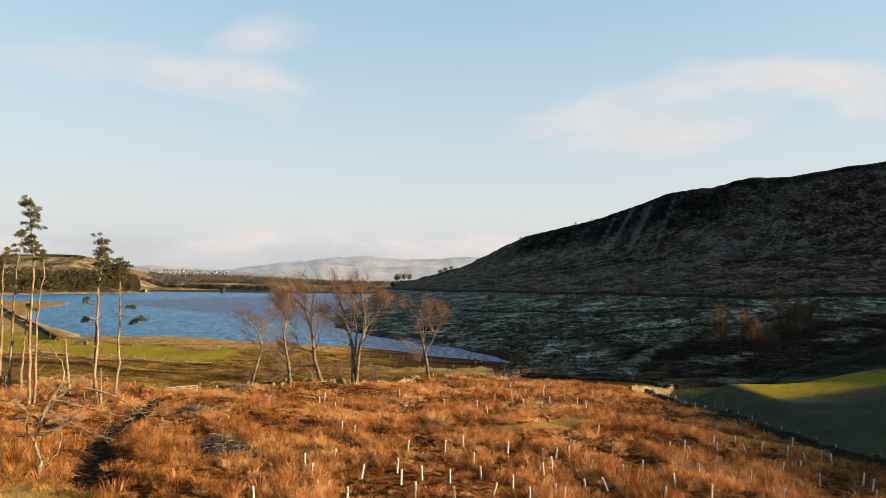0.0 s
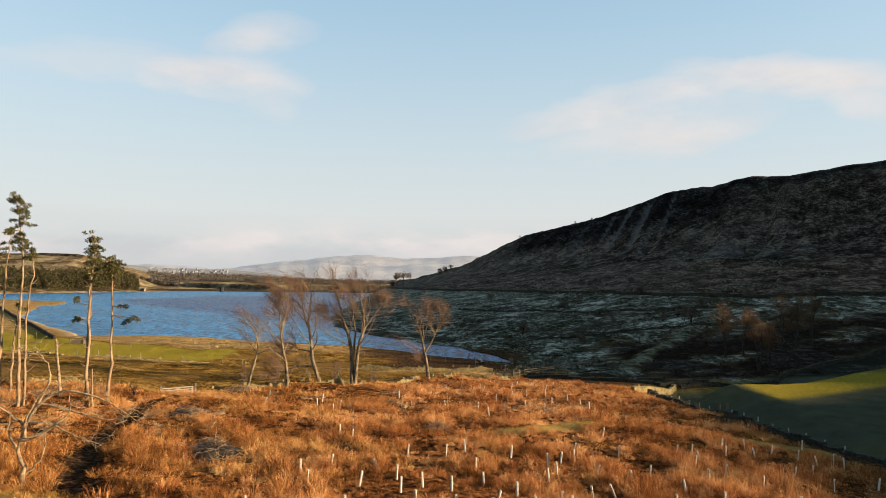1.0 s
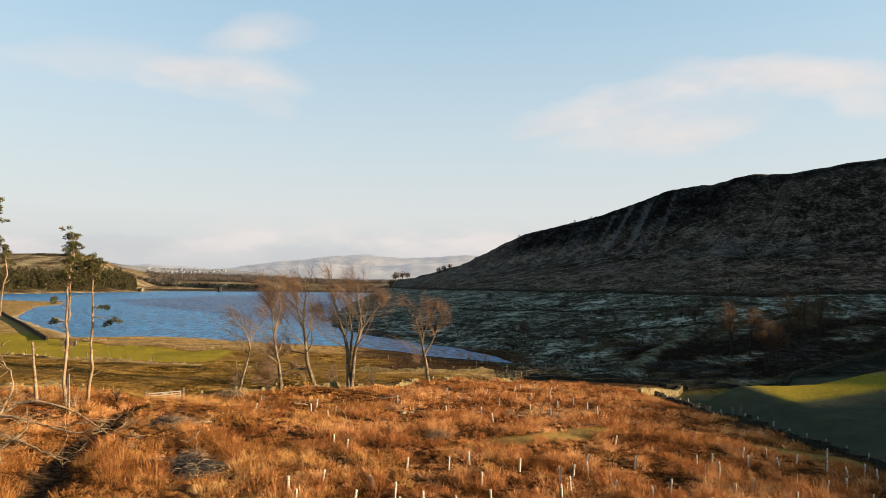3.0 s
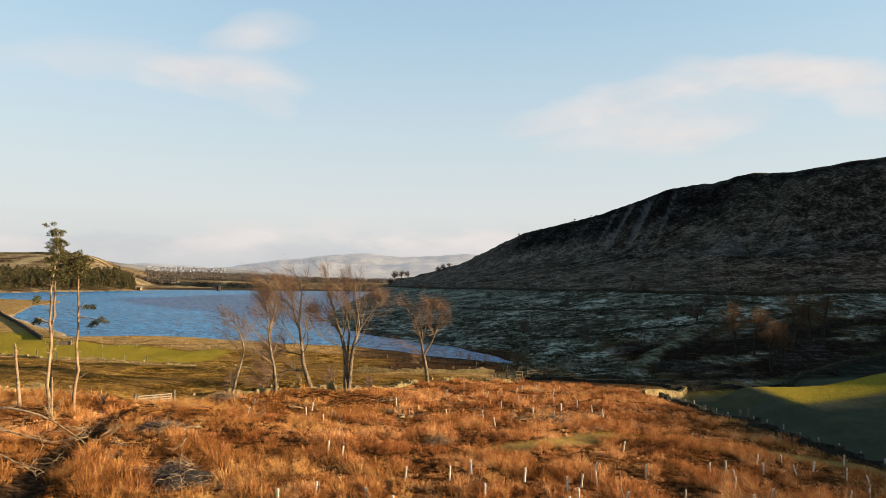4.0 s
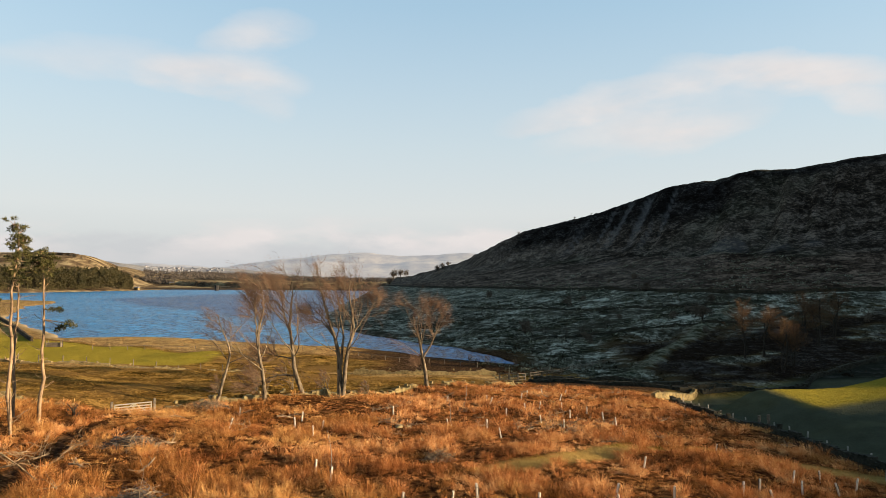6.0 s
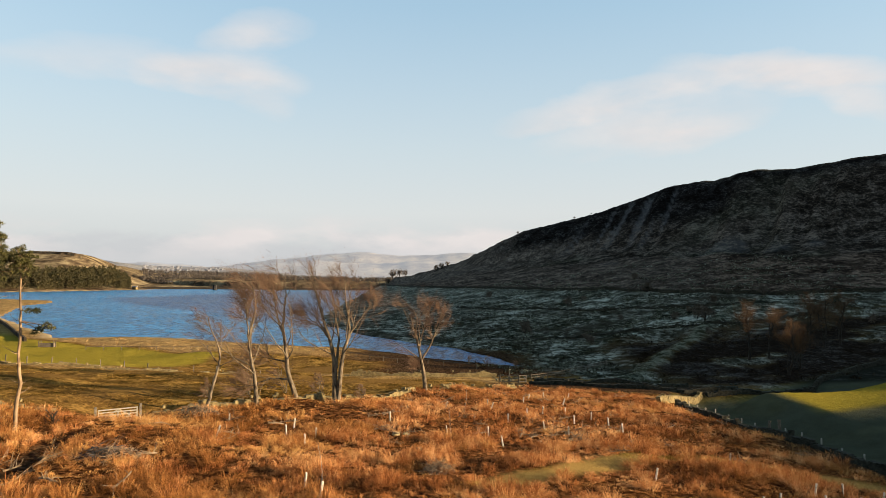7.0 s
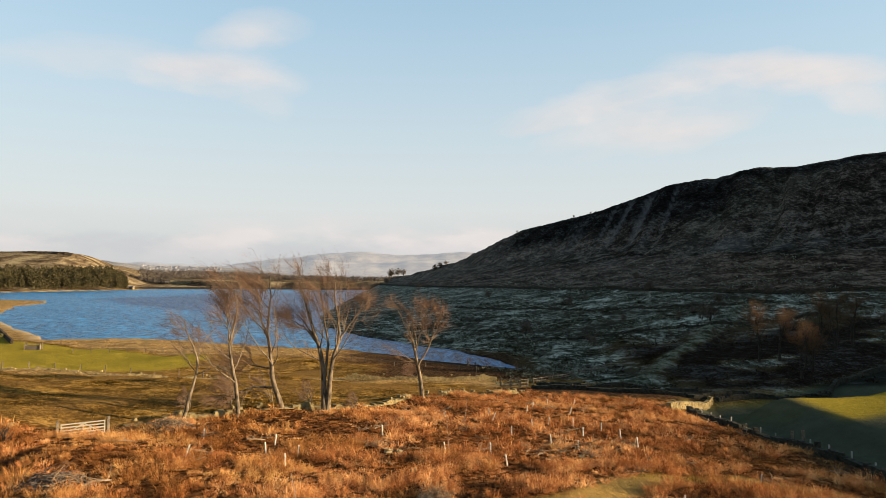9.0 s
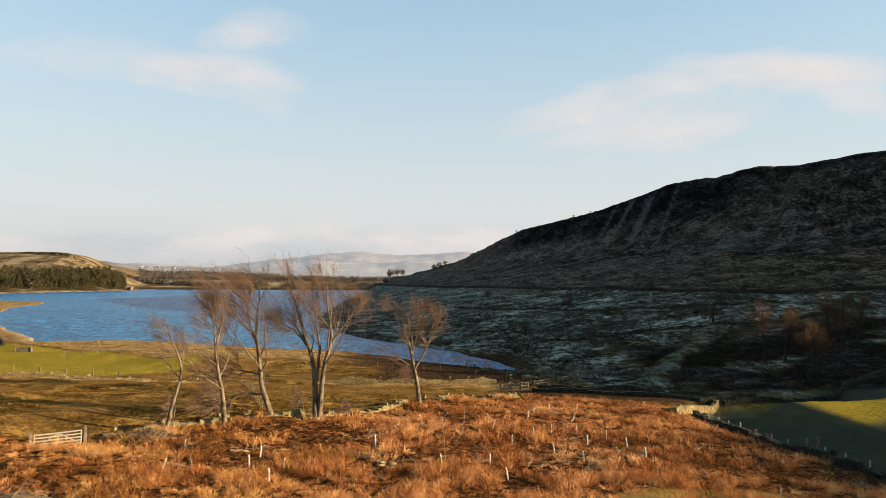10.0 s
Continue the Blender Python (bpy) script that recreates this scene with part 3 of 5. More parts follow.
# ---- ground ----
def build_ground():
    front = np.radians(np.linspace(-45, 46, 520))
    rest = np.radians(np.concatenate([np.linspace(46, 70, 36)[1:], np.linspace(70, 98, 84)[1:], np.linspace(98, 315, 64)[1:-1]]))
    ang = np.concatenate([front, rest])
    rad = np.concatenate([np.linspace(1.5, 22, 12)[:-1], np.geomspace(22, 4900, 450)])
    A, R = np.meshgrid(ang, rad, indexing="ij")
    X, Y = R * np.sin(A), R * np.cos(A)
    z, sd, st, crag, s, ca, side, along, cb = land(X, Y)
    na, nr = X.shape
    idx = np.arange(na * nr).reshape(na, nr)
    a, b2 = idx, np.roll(idx, -1, axis=0)
    F = np.stack([a[:, :-1], a[:, 1:], b2[:, 1:], b2[:, :-1]], -1).reshape(-1, 4)[:, ::-1]
    V = np.stack([X, Y, z], -1).reshape(-1, 3)
    V = np.concatenate([V, [[0, 0, float(z[:, 0].mean())]]])
    c = np.full(na, na * nr)
    F = np.concatenate([F, np.stack([c, c, idx[:, 0], np.roll(idx[:, 0], -1)], -1)])
    tri = F[:, 0] == F[:, 1]
    F3 = np.concatenate([F[~tri][:, [0, 1, 2]], F[~tri][:, [0, 2, 3]], F[tri][:, [1, 3, 2]]])
    me = mesh_np("ground", V, F3, GROUND, True)
    n = len(V)
    edge_n, edge_r = north_edge(X), right_edge(Y)
    w = 1.2 * wave(X, Y, 3.0, 2.2)
    brack = smooth(2.0, -1.0, Y - edge_n + w) * smooth(1.5, -1.0, X - edge_r + w)
    left = smooth(8, 0, X - 0.05 * (Y - 100)) * smooth(0, 2, Y - edge_n) * smooth(260, 230, Y)
    past = left * smooth(-1.5, 1.5, Y - (103 + 0.07 * (X + 45)) + 0.5 * w) * smooth(0.5, -1.5, Y - (156 + 0.62 * (-52 - X)) + w) * smooth(-1, -4, X + 47 + w)
    right = smooth(0, 2, X - edge_r) * smooth(113, 109, Y - 0.62 * np.clip(X - 46, 0, 60) + 0.3 * w)
    meadow = smooth(3, -4, Y - (190 + 1.254 * (-116 - X)) + 2 * w) * smooth(-96, -106, X) * smooth(120, 150, Y)
    past = np.maximum(np.maximum(past, right), meadow)
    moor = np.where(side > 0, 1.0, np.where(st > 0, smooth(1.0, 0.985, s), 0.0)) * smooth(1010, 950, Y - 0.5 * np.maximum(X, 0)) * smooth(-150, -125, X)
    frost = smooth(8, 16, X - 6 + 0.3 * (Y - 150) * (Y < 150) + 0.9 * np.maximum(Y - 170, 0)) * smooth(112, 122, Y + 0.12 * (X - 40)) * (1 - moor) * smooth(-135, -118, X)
    far = smooth(600, 800, np.hypot(X, Y)) * (1 - moor) 
    shore = smooth(4.5, 1, sd + w) * (1 - moor) * np.maximum(smooth(-50, -80, X) * smooth(330, 300, Y - 0.3 * (X + 60) * 0), smooth(640, 700, Y))
    heath = np.maximum(smooth(0, 3, Y - (157 + 0.62 * (-52 - np.minimum(X, -46))) + w) * smooth(-150, -120, X), smooth(-16, -10, X + w) * smooth(131, 134, Y)) * smooth(260, 235, Y) * (1 - frost)
    straw = np.maximum(heath * smooth(-12, -40, X + 5 * w), 0.9 * smooth(-100, -125, X + w) * smooth(205, 225, Y) * smooth(640, 600, Y))
    field_wall, _, _ = to_line(X, Y, [(-110, 112), (-84, 103), (-60, 101), (-40, 106), (-27, 112)])
    straw = np.maximum(straw, 0.95 * smooth(4.4, 2.0, field_wall + 0.7 * w))
    far_wall, _, _ = to_line(X, Y, [(-20, 125), (-6, 126), (3, 127.5), (11, 125.5)])
    straw = np.maximum(straw, 0.85 * smooth(4.5, 1.8, far_wall + 0.7 * w))
    brack = np.maximum(brack, 0.9 * heath)
    bench = smooth(0.46, 0.54, s + 0.08 * wave(X, Y, 31, 4.0))
    heath_and_shade = heath * smooth(-34, -14, X + 4 * w)
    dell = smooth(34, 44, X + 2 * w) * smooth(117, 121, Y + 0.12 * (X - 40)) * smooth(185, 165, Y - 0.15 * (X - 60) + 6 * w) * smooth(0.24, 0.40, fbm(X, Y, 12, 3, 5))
    heath_and_shade = np.maximum(heath_and_shade, dell)
    # track side: brown ground, darker in colour for the shade over it
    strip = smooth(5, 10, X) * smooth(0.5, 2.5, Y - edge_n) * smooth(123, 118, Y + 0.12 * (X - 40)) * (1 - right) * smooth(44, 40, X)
    heath_and_shade = np.maximum(heath_and_shade, strip)
    # ditch floor darkened in colour for the shadow lying in it
    heath_and_shade = np.maximum(heath_and_shade, smooth(1.3, 0.6, to_line(X, Y, DITCH)[0]))
    # strip by the wall: dark heath, its colour also carrying the hill's shade
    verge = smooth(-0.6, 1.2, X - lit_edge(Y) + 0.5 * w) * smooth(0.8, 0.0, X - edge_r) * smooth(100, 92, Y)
    heath_and_shade = np.maximum(heath_and_shade, verge)
    frost = frost * (1 - 0.6 * strip)
    lane = 0.85 * smooth(3.0, 0.8, to_line(X, Y, LANE)[0] + 0.9 * w) * smooth(118, 124, Y)
    dell = dell * (1 - lane)
    heath_and_shade = heath_and_shade * (1 - lane)
    # far slope paler: olive grass, with distance haze put into its colour
    pale = moor * np.maximum(smooth(430, 680, Y), np.maximum(0.55 * bench * smooth(0.44, 0.34, X / np.maximum(Y, 1)), 0.3 * smooth(0.5, 0.62, fbm(X, Y, 60, 3, 9))))
    frost = frost * (1 - 0.93 * dell)
    # the strip in sun keeps the plain pasture colour; the rest is painted shaded
    sunlit_strip = smooth(-1.5, 1.5, Y - 91 - 0.48 * np.maximum(X - 48, 0) + 0.3 * w) * smooth(44.5, 47.5, X) * smooth(4, 1, Y - np.interp(X, [46, 52, 57, 64, 70, 84], [102.2, 102.2, 103, 107, 111, 119]))
    rime_shade = right * (1 - sunlit_strip) * smooth(119, 114, Y - 0.62 * np.clip(X - 46, 0, 60)) * (0.93 + 0.07 * smooth(0.35, 0.6, fbm(X, Y, 9, 3, 4)))
    line = fbm(ca + 0.45 * cb, cb * 0.05, 7.0, 3, 12)
    scree = 0.5 * smooth(-450, -400, ca) * smooth(-285, -325, ca) * smooth(0.57, 0.65, line) * smooth(0.03, 0.08, s) * smooth(0.40, 0.24, s) * (side < 0)
    scree = scree + 0.3 * smooth(0.30, 0.36, s) * smooth(0.6, 0.5, s) * smooth(0.62, 0.74, fbm(X, Y, 30, 4, 8)) * moor
    pth = smooth(1.5, 0.7, to_line(X, Y, PATHWAY)[0] + 0.3 * w) * brack
    for nm, v in (("hoar", 0.75 * smooth(220, 380, Y)), ("lane", lane), ("pale", pale), ("scree", scree), ("straw", straw), ("bench", bench), ("rime_shade", rime_shade), ("heath", heath_and_shade), ("path", np.maximum(pth, smooth(5.2, 3.4, np.hypot(X + 17.5, (Y - 26.0) * 1.2) + w))), ("bracken", brack), ("pasture", past), ("frost", frost), ("moor", moor), ("crag", np.maximum(crag, 0.75 * dell)), ("far", far), ("shore", shore)):
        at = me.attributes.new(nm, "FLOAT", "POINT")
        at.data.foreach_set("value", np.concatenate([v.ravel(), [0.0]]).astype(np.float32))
    return tagged(new("ground", me), "rolling moorland, pasture and lake basin", "ground", kind="structure")


build_ground()


def build_water():
    xs, ys = np.linspace(-620, 40, 34), np.linspace(135, 1010, 40)
    X, Y = np.meshgrid(xs, ys, indexing="ij")
    i = np.arange(X.size).reshape(X.shape)
    F = np.stack([i[:-1, :-1], i[1:, :-1], i[1:, 1:], i[:-1, 1:]], -1).reshape(-1, 4)
    me = mesh_np("water", np.stack([X, Y, np.full(X.shape, WATER)], -1).reshape(-1, 3), F, LAKE)
    tagged(new("water", me), "wind-rippled blue reservoir water", "water", kind="structure")


build_water()


# ---- more materials ----
PINE_BARK = simple("tan_pine_bark", (0.06, 0.037, 0.02), (0.30, 0.20, 0.115), 5, 0.9, 0.02, (1, 1, 0.3))
DARK_BARK = simple("dark_bark", (0.010, 0.008, 0.006), (0.045, 0.036, 0.026), 5, 0.9)
ORANGE_TWIG = simple("orange_twigs", (0.055, 0.029, 0.013), (0.12, 0.063, 0.026), 3, 0.9)
HEDGE_TWIG = simple("dull_thorn_twigs", (0.045, 0.034, 0.024), (0.11, 0.085, 0.06), 2, 0.9)
# darker copy of the wall stone, shade put into its colour
WALL_SHADED = simple("shaded_wall_stone", (0.008, 0.008, 0.005), (0.05, 0.045, 0.03), 2.5, 0.92, 0.03)
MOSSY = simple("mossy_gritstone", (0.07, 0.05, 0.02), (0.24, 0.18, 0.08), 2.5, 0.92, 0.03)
HAWTHORN = simple("dark_lichened_bark", (0.05, 0.032, 0.018), (0.32, 0.22, 0.125), 5, 0.9, 0.01)
NEEDLES = simple("pine_needles", (0.014, 0.018, 0.006), (0.085, 0.075, 0.022), 1.5, 0.8)
WOOD_DARK = simple("conifer_needles", (0.010, 0.011, 0.004), (0.062, 0.05, 0.02), 0.12, 0.85)
STONE = simple("gritstone", (0.10, 0.075, 0.035), (0.34, 0.27, 0.14), 2.5, 0.92, 0.03)
DEADWOOD = simple("weathered_deadwood", (0.07, 0.045, 0.026), (0.30, 0.21, 0.125), 4, 0.85, 0.01)
FROSTED = simple("frosted_brushwood", (0.012, 0.009, 0.007), (0.11, 0.092, 0.08), 5, 0.85)
TIMBER = simple("weathered_timber", (0.045, 0.035, 0.025), (0.15, 0.12, 0.085), 6, 0.85, 0.005)
PALE_POST = simple("pale_post", (0.17, 0.15, 0.12), (0.34, 0.30, 0.25), 4, 0.8)
TUBE = simple("pale_plastic_guard", (0.40, 0.34, 0.26), (0.62, 0.54, 0.43), 3, 0.5)
GALV = simple("pale_painted_gate", (0.16, 0.145, 0.11), (0.28, 0.255, 0.205), 3, 0.6)
WHITEWALL = simple("white_render", (0.15, 0.15, 0.16), (0.30, 0.30, 0.31), 0.2, 0.9)
SLATE = simple("slate_roof", (0.10, 0.10, 0.11), (0.22, 0.21, 0.21), 0.4, 0.8)
TOWER_STONE = simple("sooty_tower_stone", (0.012, 0.011, 0.010), (0.04, 0.037, 0.033), 0.8, 0.9)
BANK_STONE = simple("embankment_stone", (0.012, 0.009, 0.006), (0.06, 0.045, 0.03), 1.2, 0.92)


def grass_material(name, dark, mid, light):
    m, nt, b = material(name, 0.9)
    isl = nt.nodes.new("ShaderNodeNewGeometry").outputs["Random Per Island"]
    big = nnoise(nt, 0.16, 4)
    tuft = nnoise(nt, 1.3, 2)
    f = mathn(nt, "ADD", mathn(nt, "MULTIPLY", isl, 0.13), mathn(nt, "ADD", mathn(nt, "MULTIPLY", big, 0.44), mathn(nt, "MULTIPLY", tuft, 0.46)))
    c = ramp(nt, f, [(0.37, dark), (0.52, mid), (0.66, light)])
    d, t, mx = nt.nodes.new("ShaderNodeBsdfDiffuse"), nt.nodes.new("ShaderNodeBsdfTranslucent"), nt.nodes.new("ShaderNodeMixShader")
    link(nt, c, d.inputs[0])
    link(nt, c, t.inputs[0])
    mx.inputs[0].default_value = 0.12
    link(nt, d.outputs[0], mx.inputs[1])
    link(nt, t.outputs[0], mx.inputs[2])
    link(nt, mx.outputs[0], nt.nodes["Material Output"].inputs[0])
    return m


RUSH = grass_material("dead_moor_grass", (0.040, 0.011, 0.004), (0.375, 0.142, 0.044), (0.73, 0.425, 0.18))
DULL = grass_material("dull_moor_grass", (0.034, 0.012, 0.004), (0.29, 0.116, 0.032), (0.60, 0.345, 0.12))
SEDGE = grass_material("short_rough_grass", (0.036, 0.021, 0.006), (0.115, 0.066, 0.015), (0.26, 0.155, 0.042))
STRAW = grass_material("straw_grass", (0.13, 0.072, 0.026), (0.30, 0.185, 0.072), (0.46, 0.31, 0.14))
GREENISH = grass_material("yellow_green_grass", (0.085, 0.058, 0.010), (0.20, 0.138, 0.024), (0.33, 0.23, 0.058))
RIMED = grass_material("rimed_grass", (0.014, 0.013, 0.006), (0.085, 0.085, 0.052), (0.36, 0.37, 0.29))
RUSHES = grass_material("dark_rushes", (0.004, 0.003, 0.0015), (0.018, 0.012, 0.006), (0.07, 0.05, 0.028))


# ---- rough grass ----
def tufts(name, xs, ys, mat, blades, h0, h1, rad, width, label, seed, lean=-0.1):
    rng = np.random.default_rng(seed)
    n = len(xs)
    zs = land(xs, ys)[0]
    H = rng.uniform(h0, h1, n) * (0.30 + 1.15 * smooth(0.32, 0.66, fbm(xs, ys, 2.8, 3, 5)))
    k = n * blades
    ti = np.repeat(np.arange(n), blades)
    a = rng.uniform(0, 2 * np.pi, k)
    r0 = rad * 0.30 * np.sqrt(rng.random(k)) * (0.6 + 0.8 * rng.random(n))[ti]
    out = rng.uniform(0.25, 1.75, k)
    hh = H[ti] * rng.uniform(0.5, 1.15, k) * (1.08 - 0.25 * out)
    bx, by = xs[ti] + r0 * np.cos(a), ys[ti] + r0 * np.sin(a)
    reach = out * hh * 0.95
    ox, oy = np.cos(a) * reach + lean * hh, np.sin(a) * reach
    p0 = np.stack([bx, by, zs[ti] - 0.06], -1)
    p1 = p0 + np.stack([ox * 0.42, oy * 0.42, hh * 0.72], -1)
    p2 = p0 + np.stack([ox, oy, hh * (1.0 - 0.26 * out * out)], -1)
    b = a + rng.uniform(0, np.pi, k)
    w = np.stack([np.cos(b), np.sin(b), np.zeros(k)], -1) * (width * rng.uniform(0.6, 1.4, k))[:, None]
    V = np.stack([p0, p1 - w, p1 + w, p2], 1).reshape(-1, 3)
    o = np.arange(k)[:, None] * 4
    F = np.concatenate([o + [0, 1, 2], o + [1, 3, 2]])
    return tagged(new(name, mesh_np(name, V, F, mat)), label, "grass", kind="stuff")


def scatter(seed, n, x0, x1, y0, y1, keep):
    rng = np.random.default_rng(seed)
    x, y = rng.uniform(x0, x1, n), rng.uniform(y0, y1, n)
    m = keep(x, y)
    return x[m], y[m]


def in_moor(x, y):
    clump = 3.2 * (fbm(x, y, 2.6, 3, 7) - 0.5) + 1.4 * (fbm(x, y, 14, 3, 2) - 0.5)
    return ((np.abs(x) < 0.74 * y + 5) & (y < north_edge(x) - 0.2) & (x < lit_edge(y) + 3.0 * (fbm(x, y, 4, 3, 9) - 0.4)) & (to_line(x, y, DITCH)[0] > 1.0)
            & (to_line(x, y, PATHWAY)[0] > 0.95) & (clump > -0.58 - 0.4 * smooth(-4, -12, x)) & (np.hypot(x + 17.5, (y - 26.5) * 1.2) > 3.2))


def in_gaps(x, y):
    """Hollows between the tussocks, with short thin grass."""
    return (np.abs(x) < 0.74 * y + 5) & (y < north_edge(x) - 0.2) & (x < lit_edge(y) + 1.5) & (to_line(x, y, PATHWAY)[0] > 0.9) & (to_line(x, y, DITCH)[0] > 0.8) & ~in_moor(x, y)


def grid_scatter(seed, step, x0, x1, y0, y1, keep):
    """Evenly spread spots with a jitter, so that tussocks stand apart."""
    rng = np.random.default_rng(seed)
    X, Y = np.meshgrid(np.arange(x0, x1, step), np.arange(y0, y1, step))
    x = (X + (np.arange(X.shape[0]) % 2)[:, None] * step * 0.5).ravel() + rng.uniform(-0.45, 0.45, X.size) * step
    y = Y.ravel() + rng.uniform(-0.45, 0.45, X.size) * step
    m = keep(x, y)
    return x[m], y[m]


def duller(x, y, seed):
    """Where the browner grass grows: thicker towards the pines, in patches elsewhere."""
    r = np.random.default_rng(seed).random(len(x))
    return r * 0.5 + fbm(x, y, 9, 3, 14) < 0.46 + 0.55 * smooth(2, -16, x)


gx, gy = grid_scatter(21, 0.80, -46, 40, 20, 62, in_moor)
dm = duller(gx, gy, 41)
tufts("moor_grass", gx[~dm], gy[~dm], RUSH, 150, 0.38, 0.90, 0.95, 0.0064, "orange-brown dead moor grass tussocks on the slope", 31)
tufts("moor_grass", gx[dm], gy[dm], DULL, 150, 0.36, 0.88, 0.95, 0.0064, "browner dead moor grass tussocks by the pines", 51)
gx, gy = grid_scatter(22, 0.88, -50, 36, 62, 113, in_moor)
dm = duller(gx, gy, 42)
tufts("moor_grass", gx[~dm], gy[~dm], RUSH, 74, 0.28, 0.70, 1.0, 0.013, "orange-brown dead moor grass tussocks near the wall", 32)
tufts("moor_grass", gx[dm], gy[dm], DULL, 74, 0.27, 0.68, 1.0, 0.013, "browner dead moor grass tussocks near the wall", 52)


gx, gy = grid_scatter(43, 0.6, -50, 36, 20, 113, in_gaps)
tufts("thin_grass", gx, gy, DULL, 44, 0.20, 0.52, 0.85, 0.008, "short thin dead grass in the hollows", 53)


def in_field(x, y):
    return (y > north_edge(x) + 1.5) & (x < 4) & (np.abs(x) < 0.75 * y + 5) & (fbm(x, y, 6, 3, 1) > 0.47) & (y < 102 + 0.07 * (x + 45) + 40 * (x > -18))


gx, gy = scatter(26, 900, -24, -11, 20, 32, lambda x, y: np.hypot(x + 17.5, (y - 26.0) * 1.2) < 5)
tufts("mossy_grass", gx, gy, GREENISH, 30, 0.08, 0.26, 0.6, 0.014, "short yellow-green mossy grass", 36)
gx, gy = scatter(27, 3600, 0, 38, 44, 66, lambda x, y: (to_line(x, y, PATHWAY)[0] < 1.3) & (x < right_edge(y)))
tufts("path_grass", gx, gy, GREENISH, 22, 0.06, 0.2, 0.6, 0.014, "short trodden yellow-green grass on the path", 37)


def in_band(x, y):
    sdist = shore_dist(x, y)
    return (sdist > 1.5) & ((y > 158 + 0.62 * (-52 - np.minimum(x, -46))) & (x < -22)) & (fbm(x, y, 5, 3, 3) > 0.42)


gx, gy = scatter(23, 22000, -80, 6, 60, 130, in_field)
tufts("field_grass", gx, gy, SEDGE, 9, 0.08, 0.22, 0.5, 0.022, "short rough olive grass in the field", 33)
gx, gy = scatter(24, 9000, -110, 12, 130, 205, in_band)
tufts("shore_grass", gx, gy, STRAW, 9, 0.15, 0.42, 0.8, 0.035, "pale straw grass along the lake shore", 34)
def in_valley(x, y):
    return (x < 0.72 * y + 4) & (x > 6 - 0.12 * (y - 150)) & (shore_dist(x, y) > 2.5) & (y + 0.12 * (x - 40) > 121)


def frosty(x, y):
    return in_valley(x, y) & ((fbm(x, y, 9, 3, 2) > 0.5) | (to_line(x, y, LANE)[0] < 3)) & ((y > 182) | (x < 38))


def rushy(x, y):
    return in_valley(x, y) & (fbm(x, y, 14, 3, 6) > 0.5) & (to_line(x, y, LANE)[0] > 3)


gx, gy = scatter(25, 15000, -20, 130, 118, 215, frosty)
tufts("frosted_grass", gx, gy, RIMED, 7, 0.25, 0.75, 0.9, 0.055, "frosted grass clumps in the shaded valley", 35, 0.0)
gx, gy = scatter(28, 12000, -30, 170, 215, 400, frosty)
tufts("frosted_grass", gx, gy, RIMED, 5, 0.4, 1.0, 1.2, 0.10, "frosted grass clumps below the hill", 38, 0.0)
gx, gy = scatter(29, 9000, 0, 150, 118, 330, rushy)
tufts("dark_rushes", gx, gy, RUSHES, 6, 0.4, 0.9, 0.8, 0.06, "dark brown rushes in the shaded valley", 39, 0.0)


# ---- drystone walls ----
def stone_wall(name, line, height, ruin, seed, label, mat=STONE, step=0.36):
    rng = np.random.default_rng(seed)
    p = np.array(line, float)
    seg = np.hypot(*(p[1:] - p[:-1]).T)
    cum = np.concatenate([[0], np.cumsum(seg)])
    L = cum[-1]
    rows = max(2, int(round(height / 0.19)))
    V, n = [], 0
    for r in range(rows + 1):
        top = r == rows
        s = rng.uniform(0, 0.2)
        while s < L:
            ln = rng.uniform(0.7, 1.35) * step * (0.6 if top else 1)
            m = s + ln / 2
            x, y = np.interp(m, cum, p[:, 0]), np.interp(m, cum, p[:, 1])
            i = min(np.searchsorted(cum, m, "right") - 1, len(seg) - 1)
            d = (p[i + 1] - p[i]) / seg[i]
            s += ln
            cut = 1 - ruin * (0.55 + 0.6 * math.sin(m * 0.55 + seed) + 0.35 * math.sin(m * 1.7 + 2 * seed))
            if (r + 0.5) / rows > cut:
                if rng.random() > 0.04:
                    continue
            q = np.array([d[1], -d[0]])
            w = (0.34 - 0.10 * r / rows) * rng.uniform(0.9, 1.1)
            h = height / rows * rng.uniform(0.85, 1.2) * (1.35 if top else 1)
            z0 = ground_cache(x, y) - 0.12 + r * height / rows
            c = []
            for sx, sy, sz in ((-1, -1, 0), (1, -1, 0), (1, 1, 0), (-1, 1, 0), (-1, -1, 1), (1, -1, 1), (1, 1, 1), (-1, 1, 1)):
                o = d * sx * ln * 0.49 + q * sy * w + rng.normal(0, 0.018, 2)
                c.append((x + o[0], y + o[1], z0 + sz * h + rng.normal(0, 0.02)))
            V.append(c)
    V = np.array(V).reshape(-1, 3)
    n = len(V) // 8
    box = np.array([[0, 3, 2, 1], [4, 5, 6, 7], [0, 1, 5, 4], [1, 2, 6, 5], [2, 3, 7, 6], [3, 0, 4, 7]])
    F = (np.arange(n)[:, None, None] * 8 + box).reshape(-1, 4)
    t = thing(name, pose(0, 0, 0), label, "stone wall")
    tagged(part("stones", mesh_np("stones", V, F, mat), None, t), kind="stuff")
    return t


_zc = {}


def ground_cache(x, y):
    k = (round(x * 1.5), round(y * 1.5))
    if k not in _zc:
        _zc[k] = ground_z(k[0] / 1.5, k[1] / 1.5)
    return _zc[k]


